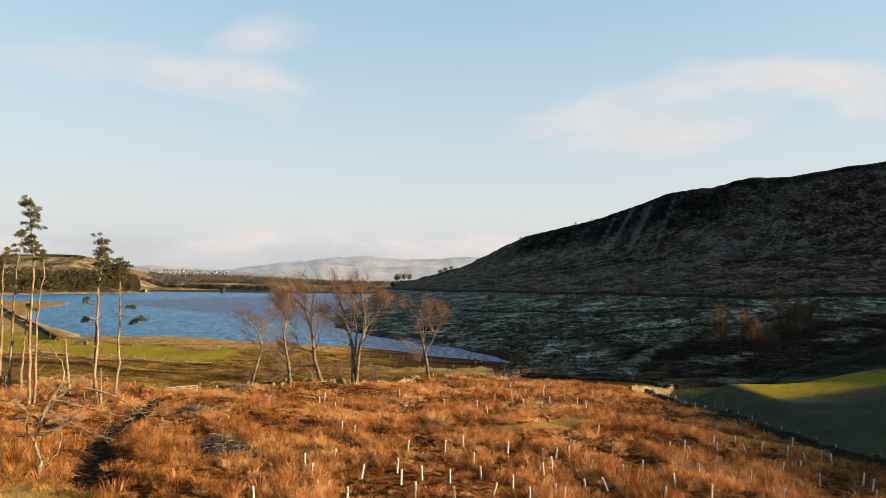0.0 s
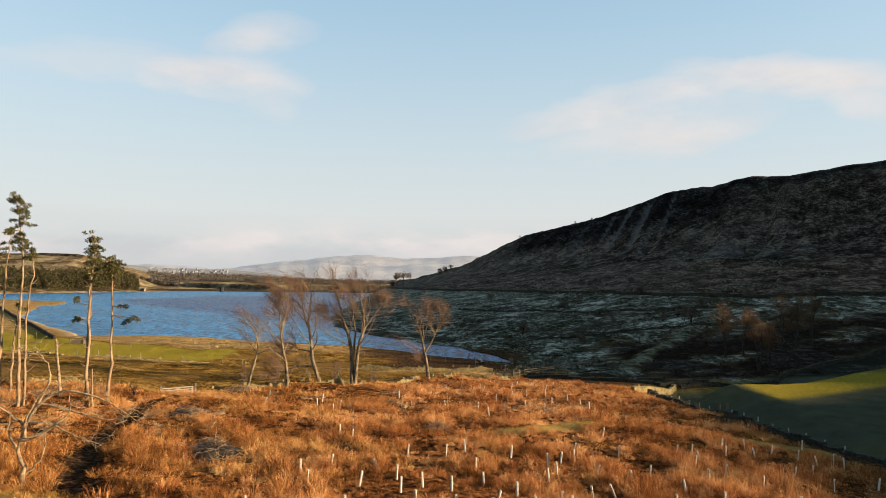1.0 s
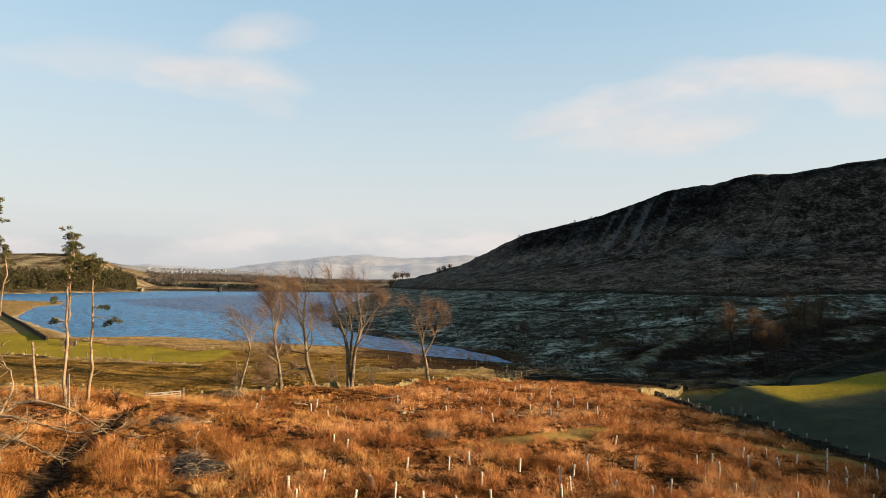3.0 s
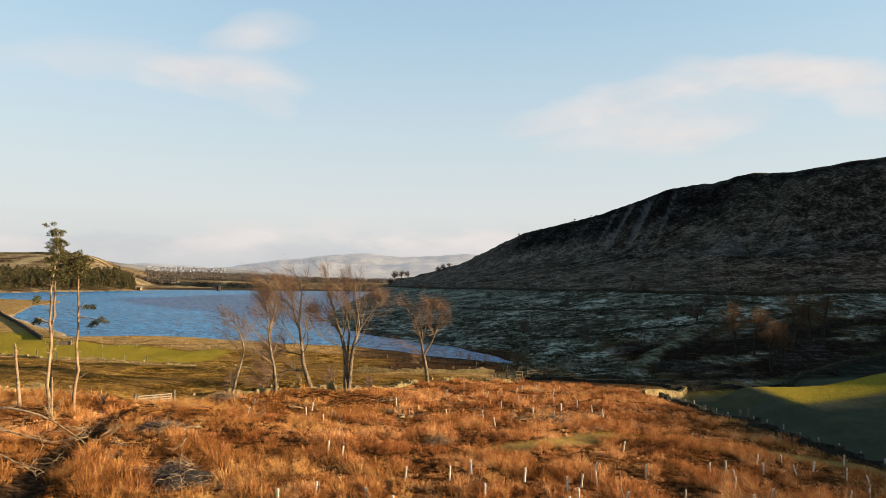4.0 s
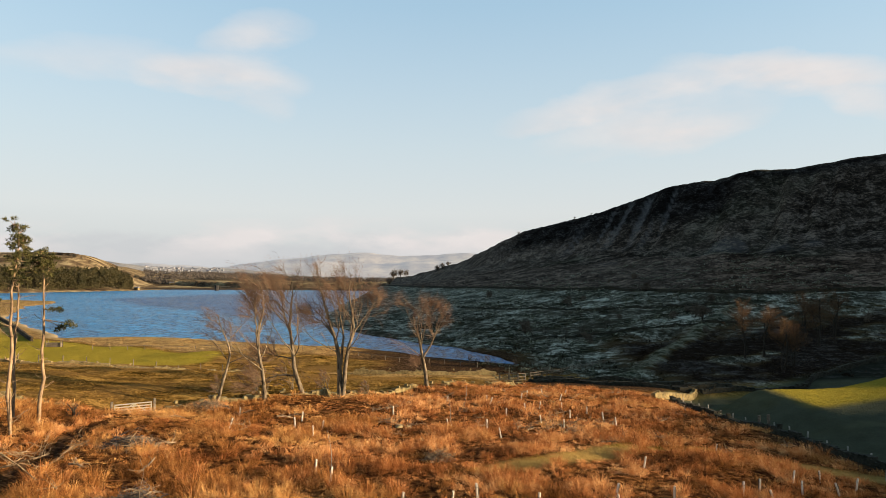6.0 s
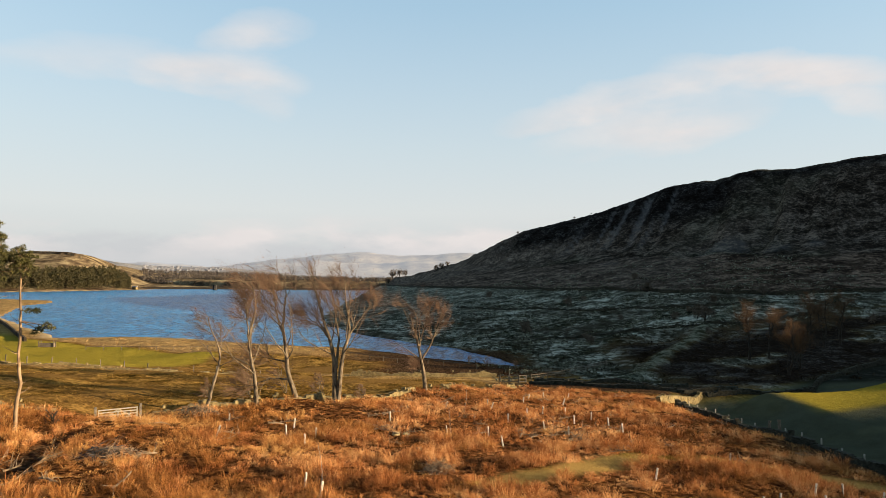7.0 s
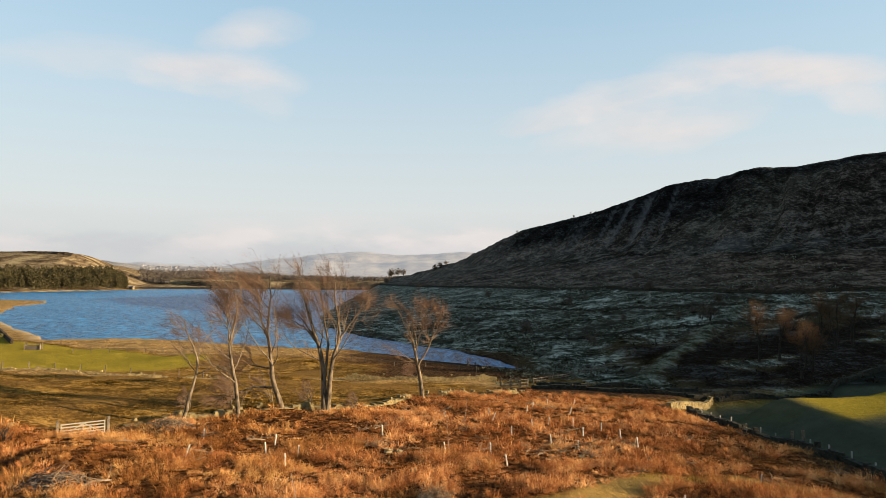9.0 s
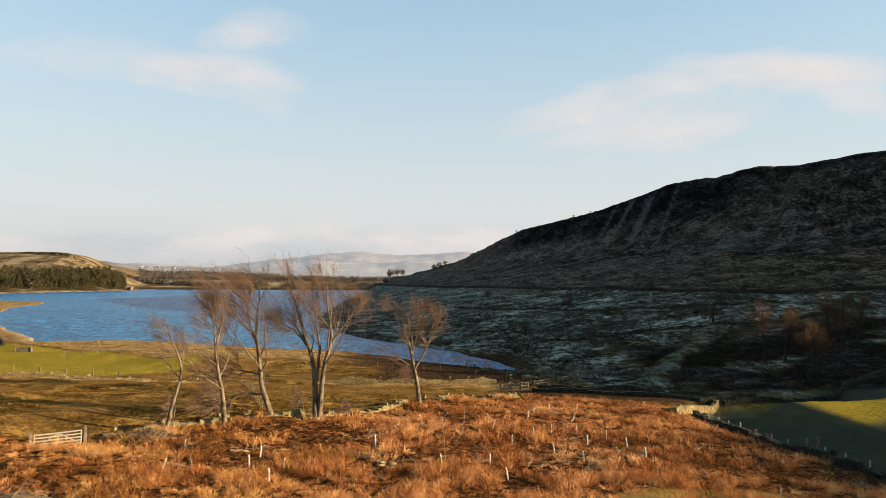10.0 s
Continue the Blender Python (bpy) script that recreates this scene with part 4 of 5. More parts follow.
stone_wall("drystone_wall", WALL_TREES[:4], 0.55, 0.75, 1, "half-fallen drystone wall in dead grass by the gate", MOSSY)
stone_wall("drystone_wall", WALL_TREES[4:], 0.55, 0.7, 2, "low broken mossy drystone wall under the bare trees", MOSSY)
stone_wall("drystone_wall", [(-110, 112), (-84, 103), (-60, 101), (-40, 106), (-27, 112)], 0.5, 0.5, 3, "low weathered drystone wall between two fields", MOSSY)
stone_wall("drystone_wall", [(-17, 126.5), (-6, 127.5), (3, 129), (9, 130)], 0.95, 0.35, 4, "sunlit weathered drystone wall beyond the bare trees", MOSSY)
stone_wall("drystone_wall", [(27.6, 97.0), (31, 101.4), (35, 106.6), (39, 111.8)], 1.0, 0.0, 5, "sunlit end of a tall drystone wall", MOSSY)
stone_wall("drystone_wall", WALL_RIGHT[:-1], 1.15, 0.1, 6, "shade-coloured drystone wall along the foot of the slope", WALL_SHADED)
stone_wall("drystone_wall", [(57, 113), (61.6, 118.5), (69, 124), (76, 128.5), (87, 134.5), (97, 139)], 0.9, 0.2, 7, "shade-coloured drystone wall round the green field", WALL_SHADED)
stone_wall("drystone_wall", [(14, 121), (22, 117.5), (30, 114.5), (37, 113), (46, 115)], 0.8, 0.25, 8, "low fallen shade-coloured wall beside the farm track", WALL_SHADED)
stone_wall("drystone_wall", [(15.5, 125.5), (23, 121.5), (31, 118.5), (39, 117)], 0.8, 0.3, 15, "low shade-coloured wall on the far side of the farm track", WALL_SHADED)
stone_wall("drystone_wall", [(40, 112), (46, 113.2), (52, 112.8), (57, 113)], 0.8, 0.2, 9, "shade-coloured drystone wall across the valley bottom", WALL_SHADED)


# ---- trees by the wall ----
WINDY = dict(wind=(-0.8, 0, 0.1), spread=0.85, boughs=6, twigs=6, fine=3, split=True)
bare_tree("birch_tree", 3, -21.7, 70.1, 10.0, [([(0, -0.3), (0.35, 0.7), (0.75, 1.6), (0.9, 2.9), (1.35, 4.0), (1.25, 5.4), (0.8, 6.4), (0.35, 7.6), (0.2, 8.2)], 0.17, 0.03)], BARK, TWIG,
          "thin crooked bare tree beside the drystone wall", limbs=9, low=0.45, **WINDY)
bare_tree("birch_tree", 5, -17.7, 72.2, 12.6, [([(0, -0.3), (0.05, 1.1), (0, 2.2), (-0.4, 3.9), (-0.85, 5.8), (-0.5, 7.4), (-0.1, 9.2), (-0.4, 10.6), (-0.8, 11.6)], 0.20, 0.025),
                                             ([(-0.8, 6.0), (-1.0, 7.6), (-1.05, 9.2), (-1.3, 10.4)], 0.09, 0.02)], BARK, TWIG, "tall bare tree swept by the wind beside the wall", limbs=14, low=0.22, **WINDY)
bare_tree("birch_tree", 8, -14.6, 75.2, 13.4, [([(0, -0.3), (-0.4, 0.9), (-0.8, 1.9), (-1.1, 3.8), (-1.2, 5.0), (-1.5, 7.0), (-1.35, 9.2), (-1.2, 10.9), (-1.35, 12.1)], 0.26, 0.025),
                                             ([(-1.3, 5.9), (-1.8, 6.9), (-2.3, 9.0), (-2.55, 10.4), (-2.8, 11.2)], 0.10, 0.02),
                                             ([(-0.8, 1.8), (-2.6, 1.9), (-4.2, 1.2), (-6.2, 1.0)], 0.10, 0.02), ([(-1.1, 3.5), (-3.4, 3.9), (-4.8, 3.7)], 0.08, 0.02)], BARK, TWIG,
          "leaning bare tree with pale bark by the wall", limbs=11, low=0.28, **WINDY)
bare_tree("ash_tree", 12, -10.9, 75.6, 13.6, [([(0, -0.3), (-0.1, 1.6), (-0.2, 3.8), (-0.7, 6.4), (-1.5, 8.4), (-2.1, 10.8), (-2.6, 12.1), (-3.0, 12.7)], 0.30, 0.025),
                                            ([(0.12, -0.3), (0.3, 1.6), (0.45, 3.3), (0.75, 5.4), (1.35, 6.9), (1.0, 9.0), (0.65, 11.0), (0.8, 12.0), (1.0, 12.6)], 0.27, 0.025),
                                            ([(0, 3.4), (0.15, 6.4), (-0.1, 8.4), (-0.35, 10.2), (-0.7, 11.6)], 0.15, 0.02),
                                            ([(1.3, 6.8), (2.4, 8.4), (3.4, 9.7), (4.0, 10.3)], 0.10, 0.02), ([(-0.7, 6.3), (-1.9, 7.7), (-3.2, 8.4), (-3.9, 8.7)], 0.10, 0.02)], BARK, TWIG,
          "large bare many-stemmed tree by the wall", limbs=9, low=0.34, wind=(-0.5, 0, 0.15), boughs=6, twigs=6, fine=3, spread=0.7, split=True)
bare_tree("ash_tree", 17, -2.5, 89.4, 11.4, [([(0, -0.3), (-0.2, 1.2), (-0.4, 2.5), (-0.9, 4.9), (-1.25, 7.0), (-1.1, 8.9), (-1.8, 9.9), (-2.6, 10.3), (-2.9, 10.8)], 0.27, 0.025),
                                           ([(-0.55, 3.6), (0.45, 5.4), (1.4, 7.6), (1.9, 8.8), (2.3, 9.4)], 0.13, 0.02), ([(-0.9, 5.2), (-0.05, 8.2), (0.4, 9.3), (0.2, 10.4)], 0.11, 0.02),
                                           ([(-0.3, 1.9), (-1.0, 2.4), (-1.5, 3.0)], 0.07, 0.02)], BARK, TWIG,
          "small bare broad-crowned tree by the wall", limbs=9, low=0.33, wind=(-0.15, 0, 0.1), spread=0.9, boughs=6, twigs=6, fine=3, split=True)

for k_, (bx_, by_, bh_) in enumerate(((-19.5, 76, 3.4), (-16.5, 78.5, 3.6), (-12.8, 79, 2.6), (-22.5, 74, 2.4), (-8.5, 78.5, 2.0))):
    bare_tree("thorn_bush", 30 + k_, bx_, by_, bh_ * 1.3, [((-0.6, 0, 1), 0.7, 0.05), ((0.1, 0.2, 1), 0.8, 0.06), ((-0.2, -0.2, 1), 0.7, 0.05)], BARK, TWIG, "tangled brown leafless bush behind the wall",
              group="thorn bushes", limbs=6, boughs=5, twigs=5, fine=2, wind=(-0.9, 0, 0.0), low=0.15, spread=1.2)

# trees in the shaded valley bottom
for sd_, (vx, vy, vh) in enumerate(((58.7, 137, 12.8), (62.5, 137, 12.0), (59.8, 125, 11.0), (64, 129, 9.0), (74.5, 145, 12.5), (78.5, 146, 12.0), (82.5, 147, 12.2))):
    bare_tree("valley_tree", 40 + sd_, vx, vy, vh, [((0.02, 0, 1), 0.85, 0.24), ((-0.2, 0.05, 1), 0.72, 0.15)], DARK_BARK, ORANGE_TWIG,
              "bare tree with orange twigs in the shaded valley", group="valley trees", limbs=9, boughs=6, twigs=8, fine=3, wind=(0, 0, 0.2), low=0.35, spread=0.9)


# ---- pines ----
def needle_clump(rng, c, size, n):
    """Many small needle blades in a flattened uneven clump."""
    u = rng.normal(0, 1, (n, 3))
    u /= np.linalg.norm(u, axis=1)[:, None]
    r = rng.uniform(0.2, 1.0, n)[:, None] ** 0.6
    p = c + u * r * np.array([size, size, size * 0.65])
    d = u * 0.8 + rng.normal(0, 0.7, (n, 3)) + np.array([0, 0, 0.4])
    d /= np.linalg.norm(d, axis=1)[:, None]
    s = np.cross(d, rng.normal(0, 1, (n, 3)))
    s /= np.linalg.norm(s, axis=1)[:, None] + 1e-6
    ln = rng.uniform(0.10, 0.24, n)[:, None]
    return np.stack([p - s * 0.028, p + s * 0.028, p + d * ln], 1).reshape(-1, 3)


def pine_tree(seed, x, y, bends, label, crown=0.76, r=0.14, sets=10, droop=(), width=1.2, flat=0.3, dead=22):
    """A slender pine: a crooked stem, dead upswept side branches, and small needle clumps at the ends of the top limbs."""
    rng = np.random.default_rng(seed)
    t = thing("pine_tree", pose(x, y, ground_z(x, y) - 0.1), label, "tree", "pines")
    pts, rad = bent(rng, bends, r, 0.03, 19)
    part("trunk", mesh_np("trunk", *tubes([(pts, rad)], 9), PINE_BARK, True), None, t)
    br, V = [], []
    for k in range(dead):
        i = int(rng.uniform(0.2, crown) * 18)
        a = rng.uniform(0, 6.28)
        br.append(limb(rng, pts[i], (math.cos(a), math.sin(a), 0.1), rng.uniform(0.25, 1.3), 0.026, 0.007, 5, 0.16, (0, 0, 0.7)))
    for k in range(sets):
        f = crown + (1 - crown) * (k + 0.2 + 0.7 * rng.random()) / sets
        i = min(int(f * 18), 17)
        at = pts[i] + (pts[i + 1] - pts[i]) * (f * 18 - i)
        a = k * 2.4 + rng.uniform(-0.6, 0.6)
        rr = width * (1.1 - 0.6 * (f - crown) / (1 - crown)) * rng.uniform(0.5, 1.0)
        lp, lr = limb(rng, at, (math.cos(a), math.sin(a), rng.uniform(-0.1, 0.6)), rr, 0.04, 0.014, 5, 0.2, (0, 0, flat))
        br.append((lp, lr))
        for c in range(6):
            q = lp[rng.integers(2, 6)] + rng.normal(0, 0.24, 3) * np.array([1.1, 1.1, 0.6])
            br.append((np.array([lp[3], (lp[3] + q) / 2 + rng.normal(0, 0.05, 3), q]), np.array([0.016, 0.012, 0.008])))
            V.append(needle_clump(rng, q, rng.uniform(0.10, 0.22), 44))
    V.append(needle_clump(rng, pts[-1], 0.2, 60))
    for f, ax, rr, dz in droop:
        i = int(f * 18)
        lp, lr = limb(rng, pts[i], (ax, rng.uniform(-0.3, 0.3), dz), rr, 0.04, 0.012, 6, 0.12, (0, 0, -0.1))
        br.append((lp, lr))
        for q in (5, 6, 6):
            V.append(needle_clump(rng, lp[q] + rng.normal(0, 0.12, 3), 0.24, 80))
    tagged(part("branchwork", mesh_np("branchwork", *tubes(br, 5), PINE_BARK, True), None, t), kind="stuff")
    V = np.concatenate(V)
    part("crown", mesh_np("crown", V, np.arange(len(V)).reshape(-1, 3), NEEDLES), None, t, "sparse dark green needles")
    return t


pine_tree(61, -32.4, 49.6, [(0, -0.2), (-0.1, 5.0), (0.0, 8.6), (-0.15, 11.6), (-0.35, 13.8), (-0.5, 16.0)], "tall slender pine with a sparse top", crown=0.70, sets=16, width=1.25)
pine_tree(70, -32.2, 50.0, [(0, -0.2), (-0.1, 6.0), (0.1, 9.0), (0.35, 9.8), (0.3, 10.8), (0.0, 12.0)], "thin pine stem twined beside a taller pine", crown=0.92, r=0.11, sets=2, width=0.5, dead=10)
pine_tree(62, -36.6, 53.5, [(0, -0.2), (0.05, 6.0), (0.2, 10.6), (0.5, 12.4), (0.45, 13.6)], "thin half-dead pine with a bare forked stem", crown=0.92, sets=2, r=0.14, width=0.6)
pine_tree(63, -35.6, 53.2, [(0, -0.2), (0.1, 3.5), (0.3, 7.6)], "broken bare pine stem among other pines", crown=0.95, sets=1, r=0.13, width=0.3, dead=12)
pine_tree(64, -28.7, 52.6, [(0, -0.2), (-0.3, 2.6), (-0.1, 4.8), (-0.25, 8.2), (-0.15, 10.6), (0.0, 12.0), (-0.15, 13.2)], "slender pine with a narrow clumped top", crown=0.70, sets=13, width=0.68,
          droop=((0.55, -1, 1.3, -0.2), (0.63, -1, 1.0, 0.0)))
pine_tree(65, -30.6, 55.6, [(0, -0.2), (-0.05, 5.0), (0.05, 9.6), (0.2, 11.6), (0.4, 12.8)], "slender bare-stemmed pine among other pines", crown=0.80, sets=6, r=0.12, width=0.8, dead=26)
pine_tree(66, -28.6, 55.2, [(0, -0.2), (0.0, 1.8), (0.35, 3.0), (0.15, 4.4), (0.25, 8.0), (0.15, 10.4), (-0.1, 12.0)], "small pine with a dark top and drooping side bough", crown=0.86, sets=12, width=1.15, flat=0.1,
          droop=((0.66, 1, 1.7, -0.15), (0.64, 1, 2.5, -0.15), (0.72, 1, 1.2, 0.1)))
pine_tree(67, -38.6, 55.0, [(0, -0.2), (0.1, 6.0), (-0.1, 10.0), (0.2, 12.6)], "pine with broken lower branches", crown=0.82, sets=6, width=1.0)


def bare_pole(name, seed, x, y, h, r, lean, label):
    rng = np.random.default_rng(seed)
    t = thing(name, pose(x, y, ground_z(x, y) - 0.1), label, "tree")
    pts, rad = limb(rng, (0, 0, -0.2), (lean, 0, 1), h, r, r * 0.45, 10, 0.06, (0, 0, 0.1))
    part("trunk", mesh_np("trunk", *tubes([(pts, rad)], 8), DEADWOOD, True), None, t)
    br = [limb(rng, pts[rng.integers(3, 10)], (rng.normal(), rng.normal(), 0.4), rng.uniform(0.4, 1.4), 0.03, 0.008, 4, 0.2, (0, 0, 0)) for _ in range(7)]
    tagged(part("branchwork", mesh_np("branchwork", *tubes(br, 4), DEADWOOD, True), None, t), kind="stuff")


bare_pole("dead_tree", 71, -31.6, 53.6, 5.0, 0.16, -0.12, "broken pale dead trunk among the pines")
bare_pole("dead_tree", 72, -27.0, 50.0, 3.2, 0.10, 0.1, "short pale dead trunk by the pines")


def gnarled(seed, x, y, stems, label, side=7, reach=1.5):
    """A dead hawthorn with crooked arms along the given bends."""
    rng = np.random.default_rng(seed)
    t = thing("dead_tree", pose(x, y, ground_z(x, y) - 0.1), label, "tree")
    mid = []
    for k, (bends, r0) in enumerate(stems):
        pts, rad = bent(rng, bends, r0 * 0.75, 0.016)
        part("arm" if k else "trunk", mesh_np("arm", *tubes([(pts, rad)], 8), HAWTHORN, True), None, t)
        for k in range(side):
            i = rng.integers(4, 13)
            lp, lr = limb(rng, pts[i], (rng.normal(0.3, 1), rng.normal(), 0.3), reach * rng.uniform(0.4, 1.2), rad[min(i, 12)] * 0.5, 0.008, 6, 0.25, (0, 0, 0.1))
            mid.append((lp, lr))
            for q in range(5):
                mid.append(limb(rng, lp[rng.integers(2, 7)], (rng.normal(), rng.normal(), 0.4), reach * rng.uniform(0.2, 0.6), 0.014, 0.006, 4, 0.25, (0, 0, 0.1)))
    tagged(part("branchwork", mesh_np("branchwork", *tubes(mid, 4), HAWTHORN, True), None, t), kind="stuff")


gnarled(75, -19.2, 30.2, [([(0, -0.2), (0.2, 0.5), (0.28, 0.75), (-0.15, 1.5), (-0.2, 1.9), (0.05, 2.6), (0.3, 3.4), (0.85, 4.3)], 0.17),
                          ([(-0.1, 2.1), (0.5, 2.2), (0.95, 2.5), (1.5, 2.75), (2.1, 3.4), (2.2, 4.2)], 0.12), ([(-0.2, 1.8), (-0.7, 2.4), (-0.6, 3.2), (-1.1, 3.8)], 0.08),
                          ([(0.25, 0.6), (1.0, 1.3), (1.1, 2.0), (0.95, 2.8)], 0.08)], "gnarled dead hawthorn with crooked pale arms", 6, 1.1)
gnarled(76, -22.6, 35.4, [([(0, -0.2), (0.2, 1.6), (0.9, 2.9), (2.4, 3.4), (4.2, 2.9), (5.6, 2.1), (6.6, 1.5)], 0.16), ([(0.6, 2.4), (1.4, 3.9), (1.2, 4.8), (0.4, 5.6)], 0.10),
                          ([(0.8, 2.6), (2.2, 2.4), (3.8, 1.9), (5.0, 1.8), (6.3, 2.2)], 0.10), ([(0.1, 1.4), (-1.2, 2.4), (-2.2, 2.6), (-3.6, 3.2)], 0.10),
                          ([(0.2, 1.6), (1.5, 1.6), (2.9, 0.9), (4.4, 0.5)], 0.09)], "sprawling dead hawthorn with long pale drooping branches", 9, 1.6)
gnarled(77, -22.5, 47.0, [([(0, 0.2), (1.2, 0.6), (2.6, 0.5), (4.0, 0.3)], 0.09), ([(0.2, 0.2), (0.9, 0.9), (1.9, 1.3)], 0.06)], "fallen dead boughs in the grass", 6, 1.0)


# ---- brushwood, logs, stones ----
def brush_pile(seed, x, y, w, h, label, mat):
    rng = np.random.default_rng(seed)
    t = thing("brush_pile", pose(x, y, ground_z(x, y)), label, "brushwood")
    lines, lit = [], []
    for k in range(340):
        a, f = rng.uniform(0, 6.28), rng.random()
        c = np.array([rng.normal(0, w * 0.22), rng.normal(0, w * 0.16), 0])
        c[2] = h * rng.uniform(0.05, 1.0) * math.exp(-(c[0] ** 2 + 1.5 * c[1] ** 2) / (w * 0.42) ** 2)
        ln = rng.uniform(0.5, 1.5)
        b = limb(rng, c - np.array([math.cos(a), math.sin(a), 0]) * ln / 2, (math.cos(a), math.sin(a), rng.normal(0, 0.18)), ln, rng.uniform(0.010, 0.028), 0.006, 4, 0.22, (0, 0, -0.1))
        # bleached sticks kept to +x, so the sunlit side is in the colour
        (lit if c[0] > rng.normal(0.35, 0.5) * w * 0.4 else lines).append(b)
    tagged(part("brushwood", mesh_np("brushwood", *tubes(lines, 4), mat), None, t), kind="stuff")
    tagged(part("bleached_lit_brushwood", mesh_np("bleached_lit_brushwood", *tubes(lit, 4), DEADWOOD), None, t), kind="stuff")
    m = simple_core(w, h)
    part("litter", m, None, t, "dark matted litter")


def simple_core(w, h):
    n, k = 18, 5
    V, F = [], []
    for j in range(k + 1):
        f = j / k
        for i in range(n):
            a = 6.283 * i / n
            r = w * 0.5 * math.cos(f * 1.5) * (1 + 0.18 * math.sin(3 * a + 1) + 0.1 * math.sin(7 * a))
            V.append((r * math.cos(a), r * 0.7 * math.sin(a), -0.15 + h * 0.75 * math.sin(f * 1.5)))
    for j in range(k):
        for i in range(n):
            F.append((j * n + i, j * n + (i + 1) % n, (j + 1) * n + (i + 1) % n, (j + 1) * n + i))
    return mesh_np("litter", V, F, LITTER, False)


LITTER = simple("dark_litter", (0.008, 0.007, 0.006), (0.035, 0.028, 0.022), 4, 0.95, 0.05)
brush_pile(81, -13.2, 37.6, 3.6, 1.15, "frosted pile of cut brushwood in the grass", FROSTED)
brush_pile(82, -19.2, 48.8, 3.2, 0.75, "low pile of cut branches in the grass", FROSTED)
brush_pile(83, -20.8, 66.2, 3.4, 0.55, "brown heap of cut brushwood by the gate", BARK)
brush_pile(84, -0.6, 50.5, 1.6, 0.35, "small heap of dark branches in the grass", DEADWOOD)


def log(seed, x, y, ln, r, turn, label="weathered fallen log in the grass"):
    rng = np.random.default_rng(seed)
    t = thing("log", pose(x, y, ground_z(x, y) + r * 0.9 + 0.16, 0, 0, turn), label, "log", "fallen logs")
    lines = [limb(rng, (-ln / 2, 0, 0), (1, 0, rng.normal(0, 0.06)), ln, r, r * 0.5, 6, 0.16, (0, 0, 0))]
    part("bole", mesh_np("bole", *tubes(lines, 8), DEADWOOD, True), None, t)
    br = [limb(rng, lines[0][0][rng.integers(1, 6)], (rng.normal(), rng.normal(), 0.5), rng.uniform(0.3, 0.9), r * 0.4, 0.012, 3, 0.2, (0, 0, 0)) for _ in range(6)]
    tagged(part("branchwork", mesh_np("branchwork", *tubes(br, 4), DEADWOOD), None, t), kind="stuff")


rl = np.random.default_rng(90)
for k in range(46):
    lx, ly = rl.uniform(-8, 28), rl.uniform(56, 104)
    if ly < north_edge(lx) - 1 and lx < right_edge(ly) - 1.5:
        log(100 + k, lx, ly, rl.uniform(0.5, 1.7), rl.uniform(0.03, 0.09), rl.uniform(-60, 60))
for k in range(38):
    log(220 + k, rl.normal(9.5, 4.0), rl.normal(64.5, 4.0), rl.uniform(0.4, 1.5), rl.uniform(0.02, 0.06), rl.uniform(-80, 80))
for k in range(12):
    log(260 + k, rl.normal(-4.6, 1.4), rl.normal(61.5, 1.6), rl.uniform(0.4, 1.3), rl.uniform(0.02, 0.06), rl.uniform(-80, 80))
for k in range(12):
    lx, ly = rl.uniform(-24, -8), rl.uniform(40, 66)
    log(160 + k, lx, ly, rl.uniform(0.8, 2.2), rl.uniform(0.04, 0.09), rl.uniform(-40, 40))


def rock(seed, x, y, s, label, mat, name="rock", category="rock"):
    rng = np.random.default_rng(seed)
    bm = bmesh.new()
    bmesh.ops.create_icosphere(bm, subdivisions=2, radius=1)
    for v in bm.verts:
        k = 1 + 0.22 * noise.noise(v.co * 1.7 + Vector((seed, 0, 0)))
        v.co = Vector((v.co.x * s * k, v.co.y * s * 0.8 * k, v.co.z * s * 0.6 * k))
    me = bpy.data.meshes.new(name)
    bm.to_mesh(me)
    bm.free()
    me.materials.append(mat)
    ob = tagged(new(name, me), label, category)
    ob.matrix_basis = pose(x, y, ground_z(x, y) + s * 0.2, 0, 0, rng.uniform(0, 360))


for k, (rx, ry, rs) in enumerate(((-3.9, 60.5, 0.33), (-3.2, 60.9, 0.26), (-10.6, 28.6, 0.2), (9.5, 63, 0.22), (-2.0, 55.8, 0.25), (14, 66, 0.25))):
    rock(200 + k, rx, ry, rs, "pale weathered stone half sunk in the grass", STONE)


# ---- field gate ----
def bar(bm, a, b, w, h):
    a, b = Vector(a), Vector(b)
    d = b - a
    m = Matrix.Translation((a + b) / 2) @ d.to_track_quat("X", "Z").to_matrix().to_4x4() @ Matrix.Diagonal((d.length, w, h, 1))
    bmesh.ops.create_cube(bm, size=1, matrix=m)


